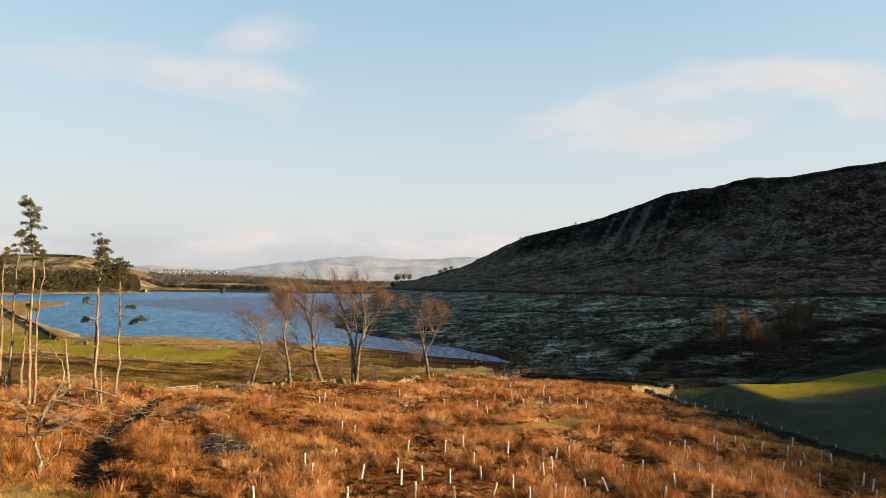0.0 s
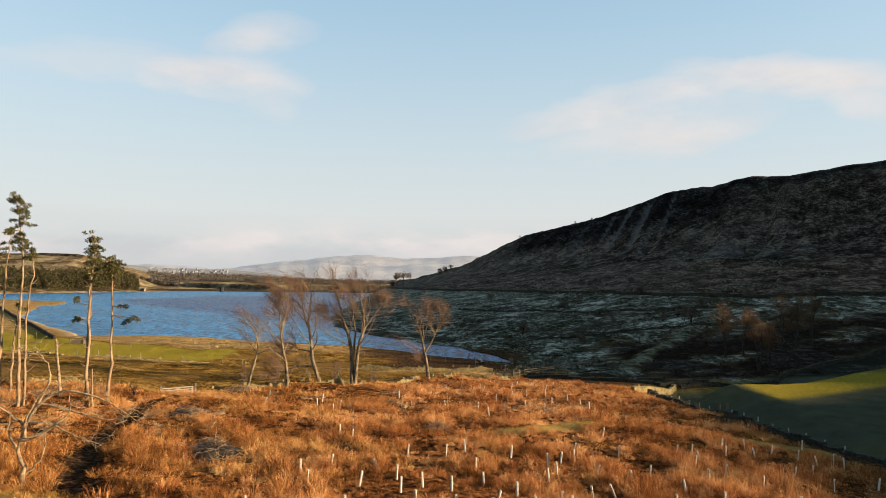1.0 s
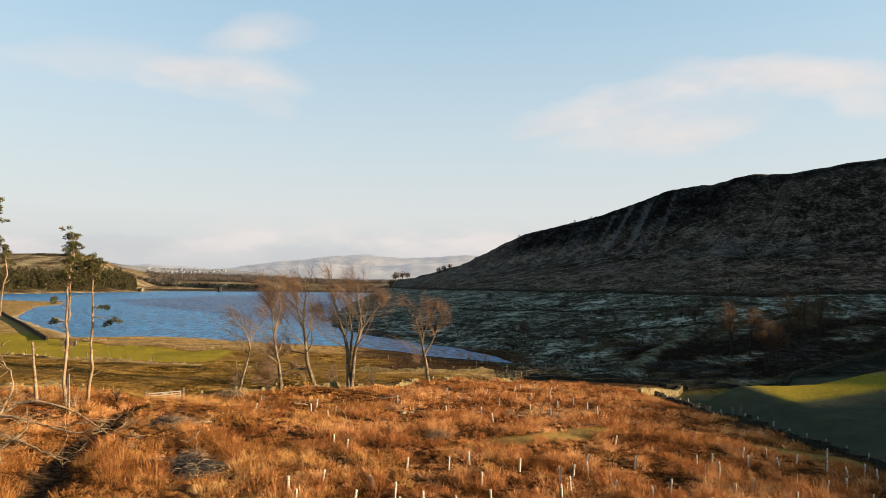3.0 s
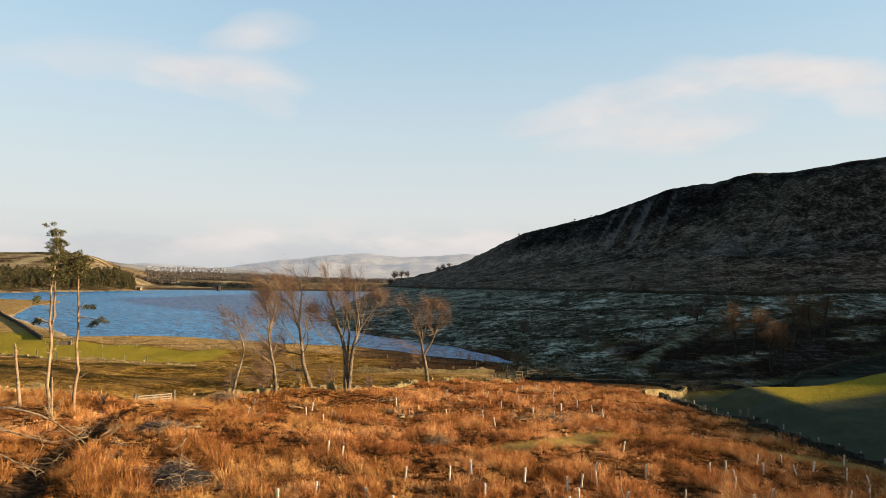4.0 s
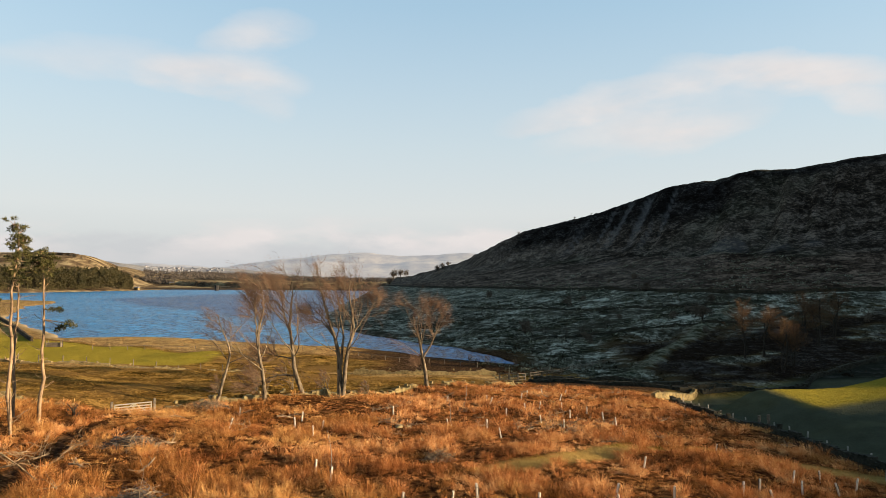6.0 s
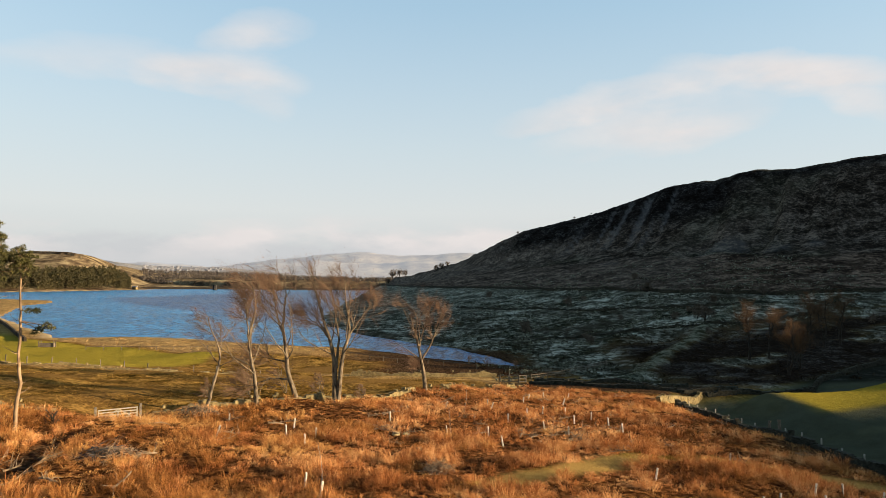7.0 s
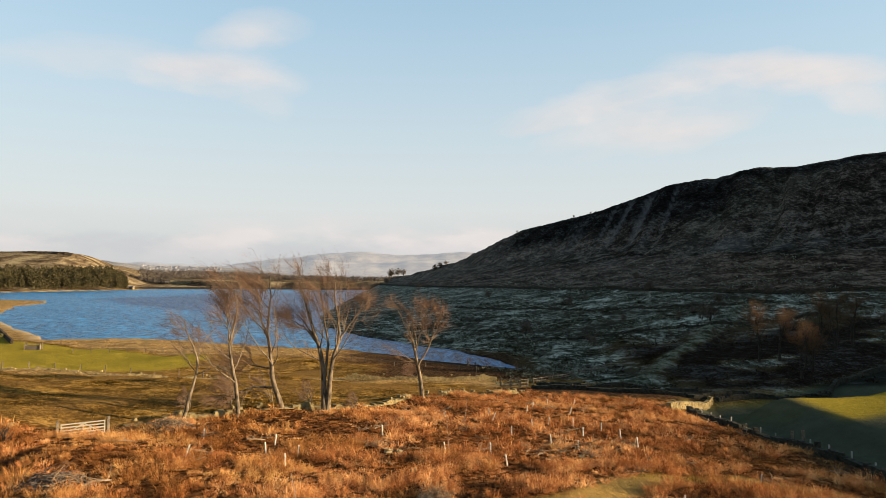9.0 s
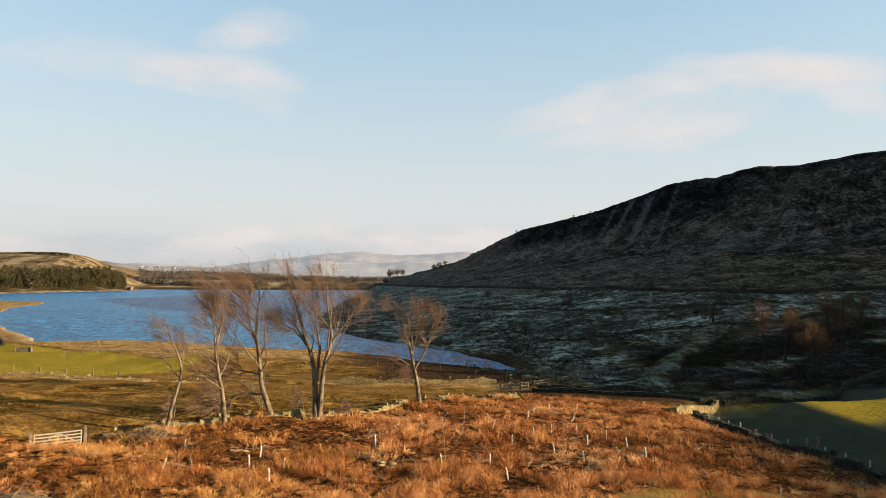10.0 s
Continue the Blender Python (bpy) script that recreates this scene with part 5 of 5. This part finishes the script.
def field_gate():
    a, b = Vector((-28.0, 64.3)), Vector((-25.6, 65.9))
    z = min(ground_z(*a), ground_z(*b)) + 0.26
    t = thing("field_gate", pose(a.x, a.y, z, 0, 0, math.degrees(math.atan2(b.y - a.y, b.x - a.x))), "pale five-barred field gate in the wall gap", "gate")
    ln = (b - a).length
    for h in (0.12, 0.34, 0.56, 0.78, 1.0):
        bm = bmesh.new()
        bar(bm, (0, 0, h), (ln, 0, h), 0.05, 0.085)
        part("rail", bm, GALV, t)
    for x in (0.04, ln / 2, ln - 0.04):
        bm = bmesh.new()
        bar(bm, (x, 0.03, 0.05), (x, 0.03, 1.05), 0.05, 0.08)
        part("upright", bm, GALV, t)
    for x0, x1 in ((0.1, ln / 2), (ln - 0.1, ln / 2)):
        bm = bmesh.new()
        bar(bm, (x0, -0.04, 0.12), (x1, -0.04, 0.98), 0.04, 0.07)
        part("brace", bm, GALV, t)
    for x in (-0.2, ln + 0.2):
        bm = bmesh.new()
        bar(bm, (x, 0, -0.6), (x, 0, 1.3), 0.2, 0.2)
        bmesh.ops.bevel(bm, geom=bm.edges[:], offset=0.02, segments=1, affect="EDGES")
        part("gate_post", bm, TIMBER, t)


field_gate()


# ---- timber pen gate and fences ----
def fence(name, line, spacing, height, mat, label, rails=2, r=0.07, seed=0):
    rng = np.random.default_rng(seed)
    p = np.array(line, float)
    seg = np.hypot(*(p[1:] - p[:-1]).T)
    cum = np.concatenate([[0], np.cumsum(seg)])
    t = thing(name, pose(0, 0, 0), label, "fence")
    tops = []
    for s in np.arange(0, cum[-1] + 0.01, spacing):
        x, y = float(np.interp(s, cum, p[:, 0])), float(np.interp(s, cum, p[:, 1]))
        z = ground_z(x, y)
        h = height * rng.uniform(0.88, 1.1)
        bm = bmesh.new()
        lx, ly = rng.normal(0, 0.03, 2)
        bar(bm, (x, y, z - 0.4), (x + lx, y + ly, z + h), 2 * r, 2 * r)
        part("post", bm, mat, t)
        tops.append((x, y, z, h))
    for (x, y, z, h), (x2, y2, z2, h2) in zip(tops, tops[1:]):
        for k in range(rails):
            f = 0.9 - 0.38 * k
            bm = bmesh.new()
            bar(bm, (x, y - r, z + height * f), (x2, y2 - r, z2 + height * f), 0.03, 0.09 if rails else 0.01)
            part("rail", bm, mat, t)
    return t


fence("pen_fence", [(9.3, 123.5), (12.5, 122.8), (14.8, 124.5)], 1.6, 1.35, TIMBER, "weathered timber sheep-pen fence by the track", 3, 0.1, 3)
fence("post_fence", [(15, 126), (22, 133), (29, 141), (34, 146)], 2.4, 1.1, TIMBER, "dark timber fence along the stream bank", 2, 0.06, 4)
fence("post_fence", [(30.9, 95), (31.1, 88.2), (31.9, 84.2), (32.5, 79.4), (33.2, 74.1), (34.0, 69.6), (35.6, 60), (37.2, 52), (39.4, 44)], 2.4, 1.25, PALE_POST, "pale posts of a wire fence along the shaded wall", 0, 0.05, 5)
fence("post_fence", [(-108, 118), (-84, 106), (-60, 104), (-40, 108.5), (-24, 113.5)], 3.2, 1.0, TIMBER, "grey posts of a wire fence beside the field wall", 0, 0.05, 6)
fence("post_fence", [(-86, 166), (-60, 170), (-40, 168), (-22, 160), (-4, 148), (8, 140)], 4.0, 1.0, TIMBER, "grey posts of a wire fence along the shore", 1, 0.05, 7)
fence("marker_posts", [(32.3, 77.6), (33.0, 76.7)], 1.0, 1.9, TIMBER, "two grey stile posts at the shaded wall", 0, 0.11, 8)


# ---- water trough ----
def trough():
    x, y = -99, 172
    t = thing("water_trough", pose(x, y, ground_z(x, y), 0, 0, 8), "dark livestock trough with posts in the field", "trough")
    bm = bmesh.new()
    bmesh.ops.create_cube(bm, size=1, matrix=Matrix.Translation((0, 0, 0.55)) @ Matrix.Diagonal((3.2, 1.0, 1.0, 1)))
    bmesh.ops.inset_region(bm, faces=[f for f in bm.faces if f.normal.z > 0.9], thickness=0.1, depth=-0.4)
    part("basin", bm, TIMBER, t)
    for sx in (-1.7, 1.7):
        for sy in (-0.6, 0.6):
            bm = bmesh.new()
            bar(bm, (sx, sy, -0.3), (sx, sy, 1.6), 0.16, 0.16)
            part("post", bm, TIMBER, t)


trough()


# ---- tree guards ----
def tree_guard():
    t = thing("tree_guard", pose(0, 0, 0), "pale plastic tree guard on a stake in the grass", "tree guard", "tree guards")
    bm = bmesh.new()
    bmesh.ops.create_cone(bm, cap_ends=False, segments=10, radius1=0.055, radius2=0.052, depth=0.74, matrix=Matrix.Translation((0, 0, 0.38)))
    bmesh.ops.solidify(bm, geom=bm.faces[:], thickness=0.006)
    part("tube", bm, TUBE, t)
    bm = bmesh.new()
    bar(bm, (0.075, 0, -0.25), (0.075, 0, 0.72), 0.03, 0.03)
    part("stake", bm, TIMBER, t, "thin timber stake")
    bm = bmesh.new()
    bar(bm, (-0.06, 0, 0.55), (0.095, 0, 0.55), 0.125, 0.015)
    part("tie", bm, TIMBER, t)
    return t


GUARDS_NEAR = [(-8.1, 27.5), (-4.3, 28.7), (0.5, 29), (-1.3, 29.7), (4, 29.9), (5.6, 30.1), (2.3, 30.4), (5.4, 31.5), (-2.1, 31.6), (10.8, 31.7), (13.3, 32.2), 
    (0.3, 32.3), (16.9, 32.4), (-6.7, 32.5), (-4.2, 32.7), (-1.1, 32.7), (3.5, 32.8), (7.3, 33.2), (8.5, 33.6), (-7.4, 34.1), (-2.5, 34.2), (12.3, 34.4), 
    (23, 34.7), (2, 34.9), (-3.6, 35.4), (-6.1, 35.5), (5.6, 36.3)]
GUARDS_MIDDLE = [(10.2, 36.6), (17.4, 36.8), (1.7, 37.5), (24.8, 37.6), (6.3, 37.8), (21.9, 37.8), (8.6, 38.1), (15.2, 38.7), (6, 39.2), (25.4, 39.4), (12.1, 39.7), 
    (-2.3, 39.8), (3.9, 39.9), (16.7, 40), (0, 40.2), (7, 40.7), (21.3, 40.9), (1.2, 41.1), (22.9, 41.7), (8.1, 41.8), (15.7, 42), (8.3, 43.4), 
    (11.3, 43.5), (-6.2, 43.6), (26.5, 44.4), (24.9, 44.7), (-7.3, 45.2), (17.3, 45.3), (24.2, 45.8), (26.6, 45.8), (16, 46.1)]
GUARDS_FAR = [(17.5, 47.3), (19.9, 47.3), (22, 47.3), (23.7, 48.5), (20.3, 49), (22.3, 49.7), (11.9, 50.4), (27.8, 51.9), (-15.4, 55.5), (-9.6, 55.8), (19.1, 56.9), 
    (-9.4, 58.2), (3.8, 58.2), (-11.5, 58.5), (-11.5, 60.7), (-0.1, 60.8), (3, 61.5), (-16.8, 62.1), (9.7, 64.9), (-4.7, 64.9), (14.3, 65.7), (8.2, 67.9), 
    (5.2, 69), (14.6, 71.4), (11.5, 71.6), (7.3, 72), (4, 72.8), (-0.2, 72.9), (13.6, 74), (9, 74.2), (11.3, 74.8), (4, 77.2), (12.1, 80.4), (8, 81.3), 
    (9, 84.2), (15, 92.7), (12.1, 93.3)]
rg = np.random.default_rng(95)
first = tree_guard()
for k, (x, y) in enumerate(GUARDS_NEAR + GUARDS_MIDDLE + GUARDS_FAR):
    tilt = rg.normal(0, 5, 2) if k % 6 else rg.normal(0, 14, 2)
    m = pose(x, y, ground_z(x, y), tilt[0], tilt[1], rg.uniform(0, 360))
    if k == 0:
        first.matrix_basis = m
    else:
        copy_thing(first, m)


# ---- shrubs ----
def shrub(name, seed, x, y, h, label, group="", bark=DARK_BARK, twig=HEDGE_TWIG):
    bare_tree(name, seed, x, y, h, [((-0.35, 0, 1), 0.7, 0.07), ((0.1, 0.2, 1), 0.8, 0.08), ((0.4, -0.1, 1), 0.65, 0.06)], bark, twig, label, group=group,
              limbs=5, boughs=4, twigs=4, fine=1, wind=(0, 0, 0.2), low=0.2, spread=1.2)


rs_ = np.random.default_rng(97)
for k in range(9):
    bx = (24, 28.5, 32.5, 38, 46, 54, 70, 76, 80.5)[k]
    by = 191 + 5 * math.sin(k * 2.1)
    shrub("valley_shrub", 300 + k, bx, by, rs_.uniform(3.2, 5.2), "dark bare thorn bush in the frosted valley", "valley shrubs")
for k, (bx, by, bh) in enumerate(((-36, 50, 3.0), (-33.5, 46.5, 2.4), (-38, 55, 3.4), (-27.5, 57.5, 1.6))):
    shrub("scrub_bush", 340 + k, bx, by, bh, "dark tangled leafless scrub under the pines", "scrub bushes")
for k, (bx, by, bh) in enumerate(((8.5, 149.5, 3.0), (5.0, 152.5, 2.6), (14.5, 146, 2.2))):
    shrub("stream_bush", 330 + k, bx, by, bh, "small bare willow at the stream edge", "stream bushes", BARK, TWIG)


def clump_tree(name, seed, x, y, h, label, group, crown_mat):
    """A tree seen from far off: forked trunk and a crown of many small twig clumps."""
    rng = np.random.default_rng(seed)
    t = thing(name, pose(x, y, ground_z(x, y) - 0.2), label, "tree", group)
    lines = [limb(rng, (0, 0, -0.3), (rng.normal(0, 0.12), rng.normal(0, 0.12), 1), h * rng.uniform(0.6, 0.85), h * 0.03, h * 0.008, 6, 0.08, (0, 0, 0.2)) for _ in range(3)]
    part("trunk", mesh_np("trunk", *tubes(lines, 5), DARK_BARK), None, t)
    n = 280
    d = rng.normal(0, 1, (n, 3))
    d /= np.linalg.norm(d, axis=1)[:, None]
    lump = 1 + 0.3 * np.sin(3 * np.arctan2(d[:, 1], d[:, 0]) + seed) + 0.2 * np.sin(5 * d[:, 2] + seed)
    c = d * (rng.uniform(0.35, 1, n) * lump)[:, None] * np.array([h * 0.42, h * 0.42, h * 0.40]) + np.array([0, 0, h * 0.55])
    e = rng.normal(0, 1, (n, 2, 3)) * h * 0.05
    V = np.stack([c, c + e[:, 0] * 1.7 + d * h * 0.06, c + e[:, 1] * 1.3], 1).reshape(-1, 3)
    tagged(part("crown", mesh_np("crown", V, np.arange(len(V)).reshape(-1, 3), crown_mat), None, t), kind="stuff")


for k in range(10):
    bx, by = (-98, -91, -84, -76, -69, -60, -52, -10, -4, 3)[k], (896, 890, 883, 875, 868, 860, 853, 772, 768, 764)[k]
    clump_tree("hill_tree", 350 + k, bx, by, (9, 12, 10, 11, 13, 11, 9, 7, 8, 6)[k], "dark bare tree at the foot of the hill", "hill-foot trees", HEDGE_TWIG)
for k in range(22):
    bx = rs_.uniform(14, 110)
    by = rs_.uniform(170, 215) if k % 3 else rs_.uniform(215, 330)
    clump_tree("valley_bush", 370 + k, bx, by, rs_.uniform(2.0, 4.6), "low dark thorn bush in the frosted valley", "valley shrubs", HEDGE_TWIG)
for k in range(4):
    clump_tree("crest_tree", 395 + k, (60, 75, 120, 132)[k], (690, 668, 604, 588)[k], (2, 2.6, 2.2, 1.8)[k], "small dark tree on the hill's skyline", "crest trees", HEDGE_TWIG)
stone_wall("drystone_wall", [(-62, 640), (-14, 450), (24, 380), (58, 300), (92, 226), (150, 205)], 1.3, 0.1, 12, "dark drystone wall along the foot of the hill", WALL_SHADED, 1.6)
stone_wall("drystone_wall", [(20, 186), (45, 189), (70, 184), (98, 186)], 0.9, 0.4, 13, "low broken wall across the frosted fields", WALL_SHADED, 0.6)
stone_wall("drystone_wall", [(5, 300), (30, 262), (52, 232), (88, 205)], 0.9, 0.4, 14, "low dark wall across the upper frosted field", WALL_SHADED, 0.8)


# ---- conifer wood across the water ----
def conifer_wood():
    rng = np.random.default_rng(400)
    V = []
    n = 0
    while n < 1250:
        uu = -0.487 - 0.5 * rng.random() ** 1.2
        dist = rng.uniform(640, 1010)
        x, y = uu * dist, dist
        far_in = shore_dist(np.array([x]), np.array([y]))[0]
        if far_in < 9 or far_in > 105 or y < 600:
            continue
        n += 1
        h = rng.uniform(11, 18) * (0.75 if uu > -0.51 else 1)
        z = ground_z(x, y)
        k = 105
        f = rng.random(k) ** 0.8
        r = h * 0.27 * (1 - f ** 1.6 * 0.85) * rng.uniform(0.5, 1.15, k)
        a = rng.uniform(0, 6.28, k)
        c = np.stack([x + r * np.cos(a), y + r * np.sin(a), z + h * (0.08 + 0.92 * f)], -1)
        d = rng.normal(0, 1, (k, 2, 3)) * h * 0.055
        V.append(np.stack([c, c + d[:, 0], c + d[:, 1] - np.array([0, 0, 0.3])], 1).reshape(-1, 3))
    V = np.concatenate(V)
    tagged(new("conifer_wood", mesh_np("conifer_wood", V, np.arange(len(V)).reshape(-1, 3), WOOD_DARK)), "dark conifer wood above the far shore", "wood", kind="stuff")


conifer_wood()


# ---- dam, valve tower and embankment ----
def dam():
    bm = bmesh.new()
    xs = np.linspace(-470, -60, 42)
    prof = [(-6, WATER - 3), (0, WATER + 2.2), (0.6, WATER + 3.0), (5, WATER + 3.0), (14, WATER + 2.0), (40, WATER - 2)]
    rows = [[bm.verts.new((x, 958 + 26 * (1 - ((x + 265) / 205) ** 2) * 0.5 + py, pz)) for py, pz in prof] for x in xs]
    for r0, r1 in zip(rows, rows[1:]):
        for i in range(len(prof) - 1):
            bm.faces.new((r0[i], r1[i], r1[i + 1], r0[i + 1]))
    me = bpy.data.meshes.new("dam")
    bm.to_mesh(me)
    bm.free()
    me.materials.append(BANK_STONE)
    tagged(new("dam", me), "long low stone-faced reservoir dam", "dam", kind="structure")


dam()


def valve_tower():
    x, y = -322, 908
    t = thing("valve_tower", pose(x, y, WATER), "dark stone valve tower standing in the water", "tower")
    bm = bmesh.new()
    bmesh.ops.create_cone(bm, cap_ends=True, segments=8, radius1=3.1, radius2=2.8, depth=8, matrix=Matrix.Translation((0, 0, 3)))
    part("shaft", bm, TOWER_STONE, t)
    bm = bmesh.new()
    bmesh.ops.create_cone(bm, cap_ends=True, segments=8, radius1=3.3, radius2=3.3, depth=0.7, matrix=Matrix.Translation((0, 0, 7.1)))
    part("parapet", bm, TOWER_STONE, t)
    bm = bmesh.new()
    bar(bm, (0, 2, 5.9), (0, 55, 5.0), 1.2, 0.4)
    part("footbridge", bm, TOWER_STONE, t)


valve_tower()
stone_wall("embankment_wall", [(-262, 373), (-238, 343), (-204, 300), (-160, 246), (-117, 191)], 1.3, 0.0, 11, "dark stone embankment wall along the lake shore", BANK_STONE, 1.1)


# ---- town and farm buildings far off ----
def house(w, d, h, label, wall=WHITEWALL, name="house"):
    t = thing(name, pose(0, 0, 0), label, "house", "distant houses")
    bm = bmesh.new()
    bmesh.ops.create_cube(bm, size=1, matrix=Matrix.Translation((0, 0, h / 2 - 1)) @ Matrix.Diagonal((w, d, h + 2, 1)))
    part("wall", bm, wall, t)
    bm = bmesh.new()
    a = [bm.verts.new((sx * (w / 2 + 0.4), sy * (d / 2 + 0.4), h)) for sx, sy in ((-1, -1), (1, -1), (1, 1), (-1, 1))]
    b = [bm.verts.new((sx * (w / 2 + 0.4), 0, h + d * 0.42)) for sx in (-1, 1)]
    for f in ((a[0], a[1], b[1], b[0]), (a[2], a[3], b[0], b[1]), (a[1], a[2], b[1]), (a[3], a[0], b[0]), (a[3], a[2], a[1], a[0])):
        bm.faces.new(f)
    part("roof", bm, SLATE, t)
    return t


rh = np.random.default_rng(410)
h0 = house(8.5, 6, 4, "distant pale-walled house with a slate roof")
for k in range(150):
    if k < 118:
        u_, dist = -0.345 - 0.125 * rh.random() ** 0.8, rh.uniform(1950, 3350)
    else:
        u_, dist = rh.uniform(-0.33, -0.13), rh.uniform(1500, 2100)
    x, y = u_ * dist, dist
    m = pose(x, y, ground_z(x, y), 0, 0, rh.uniform(-30, 30))
    if k == 0:
        h0.matrix_basis = m
    else:
        copy_thing(h0, m)
barn = house(6, 4.2, 2.8, "pale stone lodge near the dam", MOSSY, "lodge")
barn.matrix_basis = pose(-462, 1085, ground_z(-462, 1085), 0, 0, 10)
copy_thing(barn, pose(-133, 846, ground_z(-133, 846), 0, 0, 25))
copy_thing(barn, pose(-432, 903, ground_z(-432, 903), 0, 0, -15))


def far_trees():
    rng = np.random.default_rng(420)
    V = []
    for k in range(2600):
        u_ = rng.uniform(-0.47, -0.06)
        dist = 1080 + 760 * rng.random() ** 1.5
        x, y = u_ * dist, dist
        hedge = abs(math.sin(x * 0.021 + y * 0.006) * math.sin(y * 0.017 - x * 0.004)) < 0.09
        if not hedge and vnoise(np.array([x]), np.array([y]), 130, 3)[0] < 0.56:
            continue
        h, z = rng.uniform(6, 12), ground_z(x, y)
        kk = 34
        c = rng.normal(0, 1, (kk, 3))
        c = c / np.linalg.norm(c, axis=1)[:, None] * np.array([h * 0.5, h * 0.5, h * 0.45]) * rng.uniform(0.4, 1, (kk, 1)) + np.array([x, y, z + h * 0.5])
        d = rng.normal(0, 1, (kk, 2, 3)) * h * 0.11
        V.append(np.stack([c, c + d[:, 0], c + d[:, 1]], 1).reshape(-1, 3))
    V = np.concatenate(V)
    tagged(new("valley_woods", mesh_np("valley_woods", V, np.arange(len(V)).reshape(-1, 3), FAR_WOOD)), "distant bare hedges and woods in the valley", "wood", kind="stuff")


FAR_WOOD = simple("far_bare_wood", (0.035, 0.03, 0.026), (0.085, 0.07, 0.057), 0.02, 0.9)
far_trees()


# ---- distant moors ----
def distant_hills():
    m, nt, b = material("hazy_moor", 1.0)
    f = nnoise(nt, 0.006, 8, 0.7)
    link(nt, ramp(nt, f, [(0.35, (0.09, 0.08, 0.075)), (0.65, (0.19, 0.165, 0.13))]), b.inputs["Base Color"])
    # faint bluish glow puts the distance haze into the moors' colour
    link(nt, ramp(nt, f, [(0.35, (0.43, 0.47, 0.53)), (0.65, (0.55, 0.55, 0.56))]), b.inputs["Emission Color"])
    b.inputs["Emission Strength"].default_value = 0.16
    for dist, pts in ((4350, ((-0.9, 80), (-0.55, 86), (-0.465, 91), (-0.407, 77), (-0.36, 63), (-0.345, 64), (-0.309, 96), (-0.238, 130), (-0.168, 163), (-0.132, 172), (-0.061, 148), (0.027, 171), (0.3, 175))),
                      (3500, ((-0.9, 50), (-0.52, 66), (-0.44, 66), (-0.38, 52), (-0.30, 62), (-0.20, 92), (-0.12, 74), (-0.02, 96), (0.08, 86), (0.3, 100)))):
        us = np.linspace(-0.9, 0.3, 260)
        top = np.interp(us, [p[0] for p in pts], [p[1] for p in pts]) + 2.0 * np.sin(us * 90) + 1.2 * np.sin(us * 211 + 1)
        V, k = [], 9
        for j in range(k):
            f2 = j / (k - 1)
            hh = top * math.sin(f2 * math.pi / 2) ** 0.8 + 6 * np.sin(us * 60 + j) * f2 * (1 - f2)
            dd = dist - 450 * (1 - f2)
            V.append(np.stack([us * dd, np.full(us.shape, dd), hh + 18 * f2], -1))
        V = np.stack(V)
        idx = np.arange(V.shape[0] * V.shape[1]).reshape(V.shape[:2])
        F = np.stack([idx[:-1, :-1], idx[:-1, 1:], idx[1:, 1:], idx[1:, :-1]], -1).reshape(-1, 4)
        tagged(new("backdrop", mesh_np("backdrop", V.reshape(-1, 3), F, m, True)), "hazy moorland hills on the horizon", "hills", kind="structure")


distant_hills()


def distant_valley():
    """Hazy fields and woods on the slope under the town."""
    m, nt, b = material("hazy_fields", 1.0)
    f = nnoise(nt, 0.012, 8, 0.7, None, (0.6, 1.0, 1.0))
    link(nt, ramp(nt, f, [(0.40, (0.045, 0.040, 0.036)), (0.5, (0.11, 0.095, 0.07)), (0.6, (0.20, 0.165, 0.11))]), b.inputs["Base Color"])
    # even bluish glow stands in for haze over the far fields
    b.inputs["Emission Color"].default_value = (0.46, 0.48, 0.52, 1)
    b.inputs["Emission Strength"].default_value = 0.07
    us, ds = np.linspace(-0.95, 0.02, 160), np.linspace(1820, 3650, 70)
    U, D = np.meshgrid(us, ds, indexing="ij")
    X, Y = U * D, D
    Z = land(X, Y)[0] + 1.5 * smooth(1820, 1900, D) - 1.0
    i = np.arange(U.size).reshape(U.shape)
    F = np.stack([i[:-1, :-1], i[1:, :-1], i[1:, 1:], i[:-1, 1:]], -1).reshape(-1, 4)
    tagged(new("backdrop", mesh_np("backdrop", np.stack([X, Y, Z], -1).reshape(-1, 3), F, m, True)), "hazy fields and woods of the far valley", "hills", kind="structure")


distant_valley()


# ---- saplings ----
def sapling(seed, x, y, h, lean):
    rng = np.random.default_rng(seed)
    t = thing("sapling", pose(x, y, ground_z(x, y) - 0.05), "thin leafless sapling whip in the dead grass", "sapling", "saplings")
    pts, rad = limb(rng, (0, 0, -0.1), (lean, 0, 1), h, 0.022, 0.008, 8, 0.09, (0, 0, 0.2))
    part("stem", mesh_np("stem", *tubes([(pts, rad)], 5), PALE_POST, True), None, t)
    for k in range(5):
        shoot = limb(rng, pts[rng.integers(3, 8)], (rng.normal(), rng.normal(), 0.8), rng.uniform(0.2, 0.5), 0.009, 0.004, 4, 0.2, (0, 0, 0.2))
        part("twig", mesh_np("twig", *tubes([shoot], 3), TWIG), None, t)


for k, (sx_, sy_, sh_, sl_) in enumerate(((-6.2, 43.2, 2.8, 0.03), (0.2, 61.1, 2.6, -0.05), (8.7, 38.4, 1.9, -0.1), (1.5, 71.0, 2.4, 0.0), (14.0, 39.6, 1.7, 0.08))):
    sapling(500 + k, sx_, sy_, sh_, sl_)
